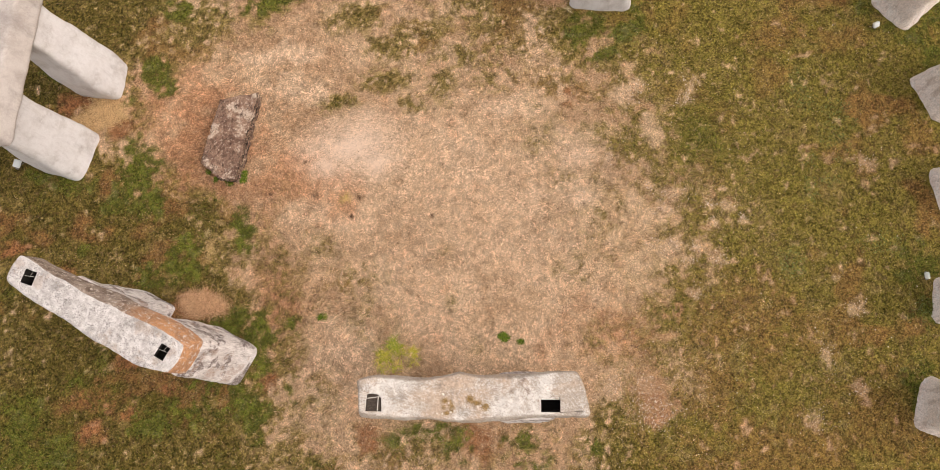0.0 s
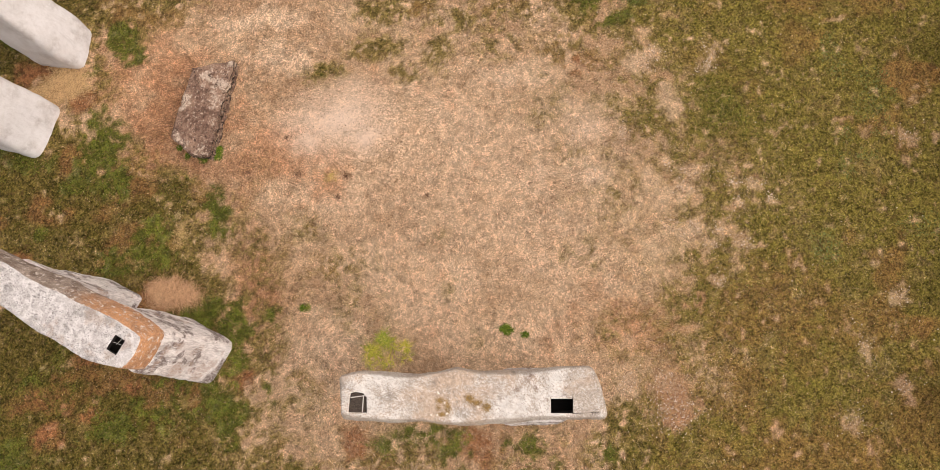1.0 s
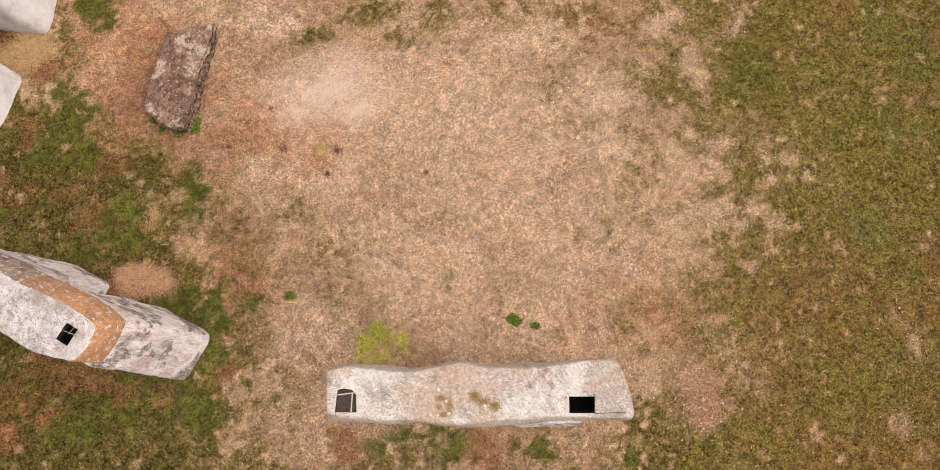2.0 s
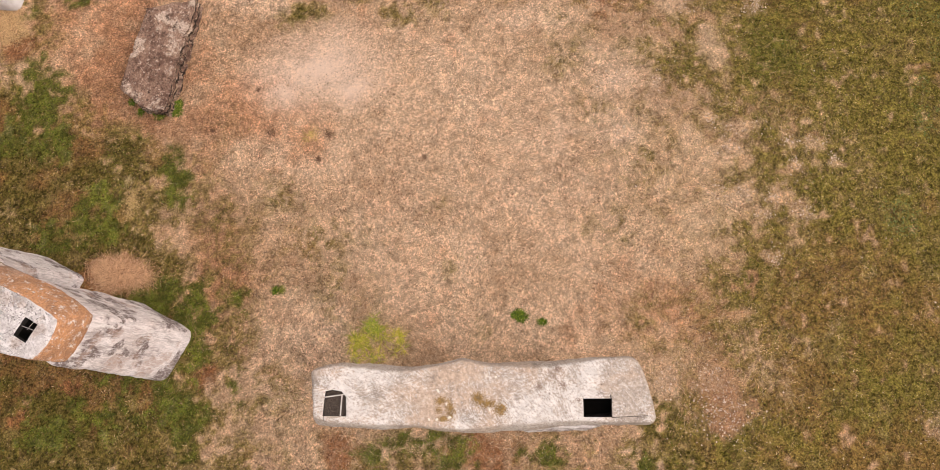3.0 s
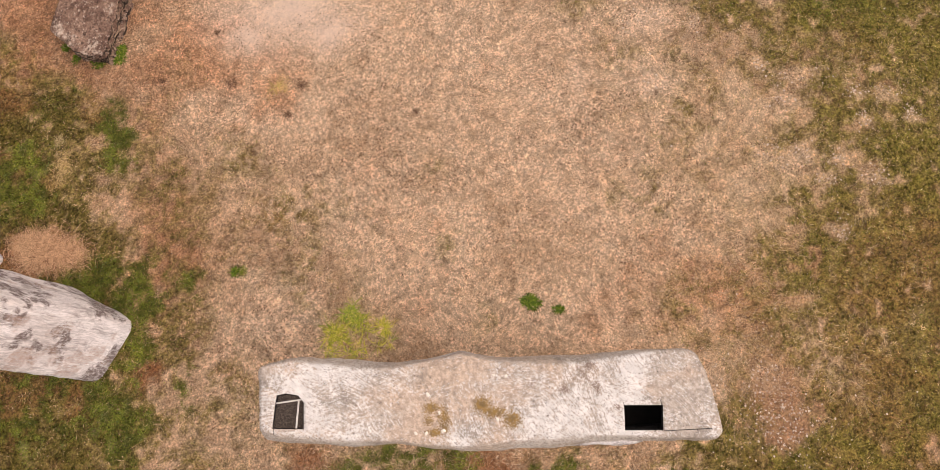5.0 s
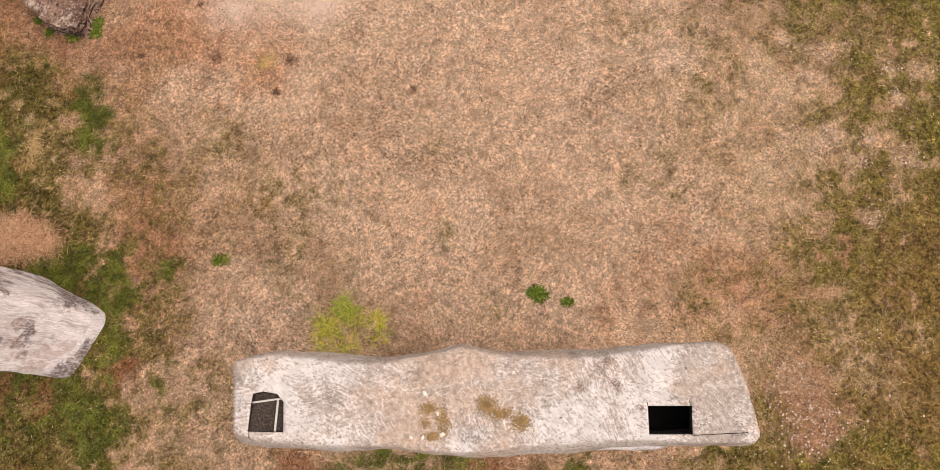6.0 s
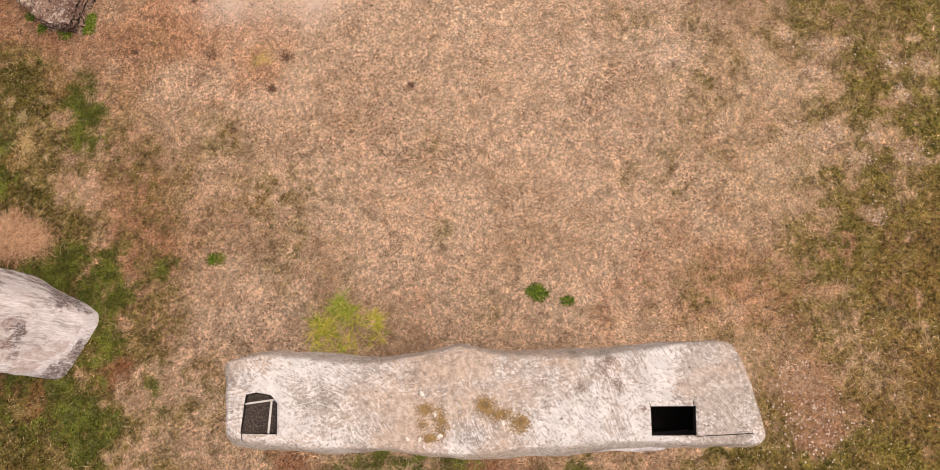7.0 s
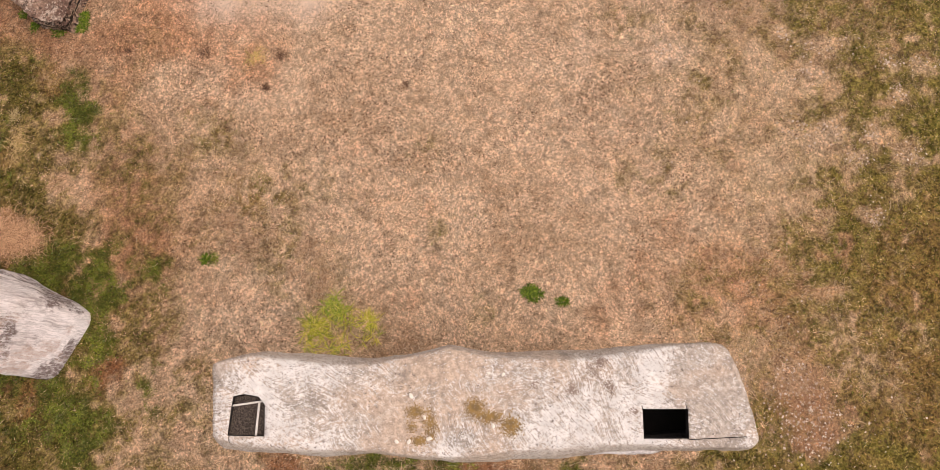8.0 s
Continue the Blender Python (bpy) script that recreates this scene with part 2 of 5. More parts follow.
# bands of the layers; the near-black ones also paint in crevice shade
c = k.mix(k.span(bands, 0.46, 0.6), (0.022, 0.013, 0.009), (0.44, 0.305, 0.21))
c = k.mix(k.span(k.noise(12, 7, 0.8), 0.54, 0.62), c, (0.08, 0.055, 0.042))
strata = k.done(c, k.math("ADD", bands, k.noise(14, 7, 0.75)), 1.0, 0.06)

# near-black lining: the shade inside hatches and cuts is put into its colour
k = Mat("shaded_hollow", 0.95)
hollow_shade = k.done(k.mix(k.noise(8, 4), (0.012, 0.010, 0.009), (0.03, 0.025, 0.022)))
k = Mat("dark_grit", 0.95)
c = k.mix(k.span(k.noise(70, 4, 0.7), 0.4, 0.65), (0.035, 0.026, 0.02), (0.13, 0.10, 0.08))
dark_grit = k.done(c, k.noise(60, 5, 0.7), 0.9, 0.02)
k = Mat("old_lath", 0.8)
lath = k.done(k.mix(k.noise(30, 4), (0.72, 0.68, 0.62), (0.45, 0.40, 0.36)))
k = Mat("ochre_lichen", 0.95)
lichen = k.done(k.mix(k.span(k.noise(22, 5), 0.4, 0.6), (0.33, 0.205, 0.075), (0.22, 0.145, 0.07)), k.noise(60, 4), 0.6, 0.01)
k = Mat("sooty_lichen", 0.95)
sooty = k.done(k.mix(k.noise(30, 5), (0.20, 0.14, 0.11), (0.34, 0.26, 0.215)))
k = Mat("pale_stone", 0.85)
pale_stone = k.done(k.mix(k.noise(9, 4), (0.80, 0.75, 0.66), (0.60, 0.53, 0.45)), k.noise(40, 3), 0.4, 0.01)
k = Mat("white_enamel", 0.45)
enamel = k.done(k.mix(k.noise(14, 4), (0.74, 0.76, 0.72), (0.60, 0.62, 0.58)))
k = Mat("lamp_glass", 0.12)
lamp_glass = k.done((0.62, 0.66, 0.66))
k = Mat("grey_steel", 0.5)
k.bsdf.inputs["Metallic"].default_value = 0.8
steel = k.done(k.mix(k.noise(30, 3), (0.36, 0.36, 0.35), (0.22, 0.21, 0.2)))


def make_blade(name, rough=0.75):
    k = Mat(name, rough)
    k.bsdf.inputs["Specular IOR Level"].default_value = 0.2
    return k.done(k.attr("tint", "Color"))


blade_mat = make_blade("grass_blade")


def make_twig():
    k = Mat("dead_bark", 0.9)
    return k.done(k.mix(k.noise(40, 4), (0.34, 0.22, 0.13), (0.2, 0.12, 0.07)), k.noise(60, 3), 0.5, 0.005)



# the ground: turf, lush green, rusty thatch and pale bare soil, laid down as fields on the sheet itself
k = Mat("dry_lawn", 0.95)
k.bsdf.inputs["Specular IOR Level"].default_value = 0.1
fine, mid_n, wide = k.noise(30, 7, 0.78), k.noise(11, 7, 0.78), k.noise(0.8, 5, 0.6)
soil = k.mix(k.span(mid_n, 0.36, 0.62), (0.54, 0.358, 0.222), (0.84, 0.585, 0.383))
soil = k.mix(k.span(wide, 0.45, 0.68), soil, (0.58, 0.36, 0.22))
soil = k.mix(k.span(k.noise(0.33, 4, 0.6), 0.45, 0.62), soil, k.mix(k.span(mid_n, 0.36, 0.62), (0.39, 0.225, 0.125), (0.58, 0.36, 0.215)))
soil = k.mix(k.attr("pale"), soil, k.mix(k.span(mid_n, 0.36, 0.62), (0.72, 0.49, 0.325), (0.92, 0.69, 0.488)))
brown = k.math("MULTIPLY", k.span(k.noise(5.5, 7, 0.74), 0.5, 0.62), k.span(k.noise(0.9, 4), 0.4, 0.62, 0.12, 0.55))
soil = k.mix(brown, soil, (0.37, 0.205, 0.105))
soil = k.mix(k.attr("umber"), soil, k.mix(0.9, soil, (0.90, 0.68, 0.58), "MULTIPLY"))
soil = k.mix(k.attr("sere"), soil, k.mix(1.0, soil, (0.94, 0.905, 0.80), "MULTIPLY"))
turf = k.mix(k.span(mid_n, 0.38, 0.64), (0.068, 0.058, 0.010), (0.195, 0.142, 0.034))
turf = k.mix(k.attr("sere"), turf, k.mix(k.span(mid_n, 0.38, 0.64), (0.125, 0.105, 0.016), (0.30, 0.235, 0.055)))
thin = k.mix(k.span(mid_n, 0.38, 0.64), (0.22, 0.155, 0.048), (0.37, 0.265, 0.10))
col = k.mix(k.span(k.attr("turf"), 0.0, 0.6), soil, thin)
col = k.mix(k.span(k.attr("turf"), 0.4, 1.0), col, turf)
col = k.mix(k.attr("rust"), col, k.mix(mid_n, (0.42, 0.165, 0.07), (0.28, 0.13, 0.06)))
col = k.mix(k.attr("lush"), col, k.mix(k.span(mid_n, 0.35, 0.62), (0.062, 0.078, 0.010), (0.16, 0.152, 0.028)))
col = k.mix(k.attr("dust"), col, k.mix(mid_n, (0.93, 0.71, 0.55), (0.84, 0.62, 0.47)))
calm = k.math("SUBTRACT", 1.0, k.math("MULTIPLY", k.attr("dust"), 0.85))
col = k.mix(k.math("MULTIPLY", 0.72, calm), col, k.grey(k.span(fine, 0.36, 0.64, 0.3, 1.6)), "MULTIPLY")
# mottling of the sward; its dark end paints in the shade between tufts
tuft = k.span(k.math("ADD", k.math("MULTIPLY", k.noise(17, 6, 0.78), 0.55), k.math("MULTIPLY", k.noise(5, 7, 0.82, distort=0.6), 0.45)), 0.41, 0.59, 0.27, 1.62)
col = k.mix(k.math("MULTIPLY", calm, k.math("ADD", 0.64, k.math("MULTIPLY", k.attr("turf"), 0.34))), col, k.grey(tuft), "MULTIPLY")
# dark specks and litter, with the shade of straw gaps put into the colour
dark = k.math("MAXIMUM", k.math("MULTIPLY", k.span(k.noise(17, 6, 0.75, distort=0.5), 0.56, 0.6), 0.65), k.math("MULTIPLY", k.attr("litter"), 0.5))
dark = k.math("MULTIPLY", dark, k.math("SUBTRACT", 1.0, k.math("MULTIPLY", k.attr("dust"), 0.75)))
col = k.mix(dark, col, (0.15, 0.078, 0.038))
lawn = k.done(col, k.math("ADD", fine, k.noise(150, 3, 0.7)), 0.9, 0.035)

# ---- fields of the ground ----
_tables = {}


def lattice(x, y, size, seed):
    """Smooth value noise from 0 to 1 with cells of that size, for arrays."""
    if seed not in _tables:
        _tables[seed] = np.random.RandomState(seed).rand(256, 256)
    tab = _tables[seed]
    u, v = x / size + 100.5, y / size + 100.5
    i, j = np.floor(u).astype(int), np.floor(v).astype(int)
    f, g = u - i, v - j
    f, g = f * f * (3 - 2 * f), g * g * (3 - 2 * g)
    i, j, i2, j2 = i % 256, j % 256, (i + 1) % 256, (j + 1) % 256
    return (tab[i, j] * (1 - f) + tab[i2, j] * f) * (1 - g) + (tab[i, j2] * (1 - f) + tab[i2, j2] * f) * g


def rough_noise(x, y, size, seed, octaves=4):
    total, weight, amp = 0.0, 0.0, 1.0
    for o in range(octaves):
        total, weight = total + amp * lattice(x, y, size / 2 ** o, seed + o), weight + amp
        amp *= 0.6
    return total / weight


def ramp(v, a, b):
    s = np.clip((v - a) / (b - a), 0, 1)
    return s * s * (3 - 2 * s)


def patches(x, y, spots, soft=0.9, floor=0.25):
    """1 inside the nearest of some oval spots (x, y, half width, half depth), falling to 0 outside, with ragged rims."""
    wx = x + 0.5 * (rough_noise(x, y, 0.7, 11) - 0.5)
    wy = y + 0.5 * (rough_noise(x, y, 0.7, 31) - 0.5)
    best = np.zeros_like(x)
    for cx, cy, rx, ry in spots:
        d = np.sqrt(((wx - cx) / max(rx, floor)) ** 2 + ((wy - cy) / max(ry, floor)) ** 2)
        best = np.maximum(best, np.clip((1.0 + soft / 2 - d) / soft, 0, 1))
    return best


LUSH_WEST = [
    (-8.8, 6.2, 0.5, 0.9), (-9.0, 6.9, 0.3, 0.2), (-9.4, 5.4, 0.3, 0.2), (-8.5, 5.3, 0.3, 0.4), (-10.4, 6.1, 0.5, 0.3), (-8.4, 9.0, 0.35, 0.45), (-8.0, 8.6, 0.2, 0.3),
    (-9.2, 8.3, 0.25, 0.2), (-11.5, 6.4, 0.5, 0.2), (-6.0, 4.6, 0.3, 0.4), (-5.9, 4.0, 0.25, 0.2), (-7.5, 4.1, 0.5, 0.3), (-7.8, 3.5, 0.9, 0.4),
    (-10.2, 4.3, 0.2, 0.2), (-6.3, 2.0, 0.65, 0.42), (-5.65, 1.65, 0.4, 0.5), (-5.5, 1.0, 0.2, 0.3), (-5.3, 10.9, 0.9, 0.3), (-7.6, 11.0, 0.6, 0.3), (-11.0, 9.3, 0.5, 0.2)]
LUSH_SOUTH = [
    (-11.7, -0.4, 0.7, 0.9), (-10.8, -0.8, 0.8, 0.4), (-11.6, 0.4, 0.5, 0.3), (-10.2, 0.9, 0.3, 0.2), (-8.4, -0.3, 0.7, 0.3), (-7.2, 0.0, 0.9, 0.4),
    (-5.7, -0.3, 0.3, 0.5), (-6.0, 0.3, 0.4, 0.4), (-7.2, 0.6, 0.5, 0.2), (-4.7, 1.8, 0.2, 0.2), (-4.0, 2.0, 0.1, 0.1), (-1.4, -1.1, 0.9, 0.2),
    (-0.8, -1.5, 0.3, 0.4), (0.9, -1.9, 0.5, 0.2), (0.7, -1.5, 0.4, 0.2), (0.3, -1.4, 0.2, 0.1), (2.4, -1.8, 0.1, 0.2), (-4.8, 0.2, 0.2, 0.3)]
LUSH_EAST = [
    (5.1, 9.4, 0.3, 0.5), (4.5, 9.0, 0.7, 0.3), (3.6, 9.2, 0.4, 0.4), (3.9, 8.5, 0.4, 0.2), (12.1, 8.9, 1.1, 0.8), (12.7, 7.6, 0.2, 0.4),
    (11.0, 0.7, 0.4, 0.4), (10.5, -0.9, 0.4, 0.6), (11.1, 1.9, 0.5, 0.6)]
# where the turf begins: (y, x of its middle, half width of the change) along the eastern and the western rim of the bare ground
RIM_EAST = [(-3.0, 1.2, 1.6), (-1.6, 2.6, 1.5), (-0.8, 3.7, 1.5), (0.3, 4.5, 1.5), (1.8, 4.5, 1.2), (2.6, 5.1, 1.5), (3.4, 5.3, 2.0), (4.2, 4.9, 2.1),
            (5.2, 4.4, 2.2), (6.4, 3.9, 2.0), (7.4, 4.0, 2.1), (8.2, 3.5, 2.6), (9.2, 2.2, 2.4), (10.4, 0.8, 2.2)]
RIM_WEST = [(-3.0, -2.8, 1.6), (-1.8, -3.6, 1.4), (-0.8, -4.6, 1.1), (0.2, -5.2, 0.9), (1.2, -5.1, 0.9), (2.2, -5.5, 0.9), (3.2, -5.8, 0.9), (4.2, -5.6, 0.9),
            (4.9, -6.0, 0.8), (5.5, -7.6, 1.0), (6.4, -8.3, 1.0), (7.2, -9.6, 1.2), (8.4, -9.4, 1.5), (9.4, -8.6, 2.0), (10.2, -7.4, 2.2), (11.2, -5.6, 2.4)]
TURF_NORTH = [
    (-0.9, 9.5, 0.8, 0.5), (-2.0, 8.3, 0.7, 0.35), (-1.9, 9.2, 0.5, 0.3), (-0.5, 8.2, 0.4, 0.6), (1.0, 8.1, 0.5, 0.4), (-3.3, 7.7, 0.5, 0.25), (0.1, 8.8, 0.5, 0.3),
    (-1.2, 7.5, 0.3, 0.2), (1.6, 9.0, 0.9, 0.5), (-2.6, 10.2, 0.8, 0.5), (0.9, 10.2, 1.2, 0.5), (-5.2, 10.7, 0.9, 0.5), (2.6, 7.7, 0.5, 0.3)]
FAINT = [
    (-5.0, 3.3, 0.7, 1.6), (-4.8, 1.4, 0.6, 1.2), (-4.4, -0.2, 0.7, 0.8), (-3.2, 2.7, 0.9, 0.6), (-2.7, 1.9, 0.6, 0.5), (-3.9, 3.8, 0.4, 0.35),
    (3.0, 5.2, 0.7, 1.2), (3.4, 3.9, 0.6, 0.6), (0.4, -1.5, 2.6, 0.5), (-1.8, -1.6, 2.0, 0.7), (2.6, 2.7, 0.4, 0.3), (1.9, 6.4, 0.5, 0.4), (2.9, 0.8, 0.5, 0.5)]
RUST = [
    (-9.9, 0.4, 0.9, 0.3), (-8.9, 0.0, 0.4, 0.2), (-9.9, -0.4, 0.4, 0.3), (-7.9, 0.5, 0.3, 0.2), (-6.6, 0.2, 0.2, 0.2), (-7.3, 2.5, 0.7, 0.4),
    (9.8, 5.2, 0.8, 0.2), (10.3, 4.7, 0.3, 0.2), (11.8, 5.3, 0.4, 0.5), (10.3, 8.3, 0.9, 0.4), (-0.4, -1.3, 0.6, 0.5), (-2.9, -1.1, 0.3, 0.4),
    (3.1, 7.3, 0.5, 0.3), (-12.1, 4.5, 0.4, 0.2), (-8.7, 1.3, 0.6, 0.2), (-10.9, 3.7, 0.6, 0.2), (-5.4, 0.4, 0.2, 0.2), (8.6, 8.5, 0.8, 0.5), (7.0, -2.2, 2.6, 0.9), (9.6, -1.7, 1.6, 1.2), (4.0, -0.7, 0.5, 0.7), (6.6, 0.9, 1.4, 1.2), (5.6, -0.6, 0.9, 0.9), (-10.5, 8.3, 0.5, 0.3), (-9.2, 7.6, 0.4, 0.2)]
PALE = [
    (-2.9, 6.4, 1.2, 0.7), (-4.8, 9.3, 0.9, 0.3), (0.3, 4.7, 1.9, 1.6), (-0.9, 6.0, 1.9, 0.9), (1.3, 3.5, 1.7, 1.2), (-1.4, 2.5, 1.9, 1.1),
    (3.1, 2.3, 1.4, 0.9), (-4.0, 5.0, 1.4, 0.9), (-2.2, 5.0, 1.2, 0.9), (-4.3, 8.2, 0.9, 0.5), (2.8, 4.5, 0.8, 0.8),
    (2.8, 6.0, 0.9, 0.6), (1.6, 7.1, 0.9, 0.3), (-3.7, 0.6, 0.9, 0.9), (4.6, -0.4, 0.6, 0.6), (0.6, 1.0, 2.0, 0.6), (-3.4, 1.4, 0.9, 0.7)]
GRAVEL = [
    (4.0, -0.6, 0.35, 0.6), (4.1, -1.1, 0.5, 0.3), (4.96, 3.98, 0.22, 0.14), (6.14, 4.05, 0.12, 0.1), (6.63, 4.0, 0.2, 0.1), (6.96, 3.59, 0.1, 0.1),
    (6.16, 3.56, 0.1, 0.15), (5.06, 3.06, 0.24, 0.15), (5.66, 2.9, 0.16, 0.12), (5.39, 2.59, 0.18, 0.1), (6.2, 2.55, 0.16, 0.12), (5.49, 1.76, 0.14, 0.12),
    (5.86, 6.91, 0.2, 0.14), (6.05, 7.04, 0.1, 0.1), (4.55, 7.12, 0.16, 0.2), (4.72, 4.63, 0.1, 0.1), (4.8, 7.4, 0.2, 0.15), (6.12, 7.3, 0.15, 0.35),
    (10.36, 4.76, 0.25, 0.15), (9.38, 1.02, 0.25, 0.14), (8.45, 0.0, 0.15, 0.4), (7.87, -1.53, 0.3, 0.25), (9.1, -0.9, 0.2, 0.2), (3.1, -0.3, 0.2, 0.3)]
GRAVEL += [(2.95, 5.6, 0.3, 0.25), (3.75, 5.5, 0.12, 0.2), (2.9, 4.5, 0.2, 0.15), (5.3, 4.4, 0.3, 0.12), (4.6, 3.1, 0.2, 0.2)]
# worn greyish places where the turf is thin, and single green cushions
SCALP = [
    (4.3, 3.6, 0.45, 0.4), (4.15, 2.85, 0.5, 0.35), (4.25, 4.2, 0.3, 0.3), (4.9, 6.3, 0.25, 0.3), (5.05, 5.9, 0.2, 0.2), (2.9, 5.6, 0.5, 0.35),
    (2.9, 4.6, 0.4, 0.3), (1.8, 4.7, 0.3, 0.3), (3.8, 3.3, 0.4, 0.3), (4.9, 2.8, 0.3, 0.25), (4.3, 7.2, 0.3, 0.3)]
CUSHION = [
    (4.05, 5.3, 0.35, 0.25), (2.66, 4.75, 0.18, 0.14), (3.16, 4.77, 0.18, 0.12), (3.95, 4.08, 0.25, 0.18), (5.25, 4.9, 0.45, 0.3), (2.4, 5.6, 0.18, 0.16),
    (4.75, 3.5, 0.2, 0.2), (3.8, 3.24, 0.16, 0.14), (3.25, 6.5, 0.4, 0.3), (-3.82, 3.77, 0.28, 0.26), (-2.6, 2.73, 0.2, 0.15), (-2.85, 2.23, 0.45, 0.25),
    (-1.02, 3.22, 0.15, 0.1), (-0.63, 2.1, 0.16, 0.1), (-0.74, 3.43, 0.12, 0.08), (2.05, 2.7, 0.25, 0.2), (-0.17, 0.89, 0.12, 0.1), (-4.93, 1.48, 0.18, 0.3),
    (-4.67, 1.9, 0.18, 0.2), (-5.52, 3.23, 0.3, 0.2), (-3.3, 2.0, 0.16, 0.12)]
LEAFY = [
    (9.0, 6.9, 0.4, 0.6), (9.8, 6.3, 0.4, 0.2), (9.8, 5.7, 0.5, 0.4), (8.8, 4.9, 0.2, 0.3), (8.8, 4.2, 0.2, 0.3), (9.4, 4.4, 0.3, 0.2),
    (11.0, 0.8, 0.4, 0.4), (10.3, 2.7, 0.6, 0.3), (8.0, 2.3, 0.4, 0.5), (4.6, 8.9, 0.5, 0.2), (9.9, 5.1, 0.3, 0.2), (9.5, 5.5, 0.3, 0.2)]


def grain(x, y, size, seed, octaves=3):
    """Noise about 0 with a spread of about 1."""
    return (rough_noise(x, y, size, seed, octaves) - 0.5) / 0.15


def bare(x, y):
    """1 where the soil lies open among the turf: worn places and beds of stone chips."""
    n2, n4 = grain(x, y, 0.32, 71), grain(x, y, 0.12, 111, 2)
    worn = ramp(patches(x, y, SCALP, 1.5) + 0.16 * n2 + 0.1 * n4, 0.15, 0.85)
    return np.maximum(worn, 0.5 * ramp(patches(x, y, GRAVEL, 1.4, 0.12) + 0.2 * n2 + 0.2 * n4, 0.2, 0.9))


UMBER = [
    (-6.7, 7.0, 1.6, 1.5), (-5.4, 5.3, 0.7, 1.0), (-4.5, 5.5, 1.2, 0.9), (-5.2, 2.6, 0.8, 1.3), (3.6, 1.0, 1.2, 0.7), (4.0, -0.8, 0.7, 0.8), (-7.6, 8.3, 1.6, 0.8)]


def litter(x, y):
    """0 to 1: crumbs of dead leaf and bare root gathered in little hollows, a hand's width across, thicker in some
    places; the shade of gaps in the straw is put into this darkening too.
    """
    n = 0.5 * grain(x, y, 0.11, 401, 3) + 0.5 * grain(x, y, 0.055, 421, 2)
    crowd = 0.45 * grain(x, y, 1.5, 441, 3)
    return ramp(n + 0.35 * crowd, 0.6, 1.7)


def density(x, y):
    """How closely the turf stands, before its tufts are told apart."""
    wx, wy = x + 0.32 * grain(x, y, 1.3, 461), y + 0.2 * grain(x, y, 1.1, 471)

    def rim(pts, way):
        ys = [p[0] for p in pts]
        mid, half = np.interp(wy, ys, [p[1] for p in pts]), np.interp(wy, ys, [p[2] for p in pts])
        return np.clip(0.5 + 0.5 * way * (wx - mid) / (1.3 * half), 0, 1)

    d = np.maximum(rim(RIM_EAST, 1), rim(RIM_WEST, -1))
    d = np.maximum(d, 0.58 * patches(x, y, TURF_NORTH, 1.7))
    d = np.maximum(d, 0.36 * patches(x, y, FAINT, 1.8))
    return np.maximum(d, ramp(np.maximum(np.abs(x) - 11.5, np.maximum(y - 10.6, -y - 2.4)), 0, 1.5))


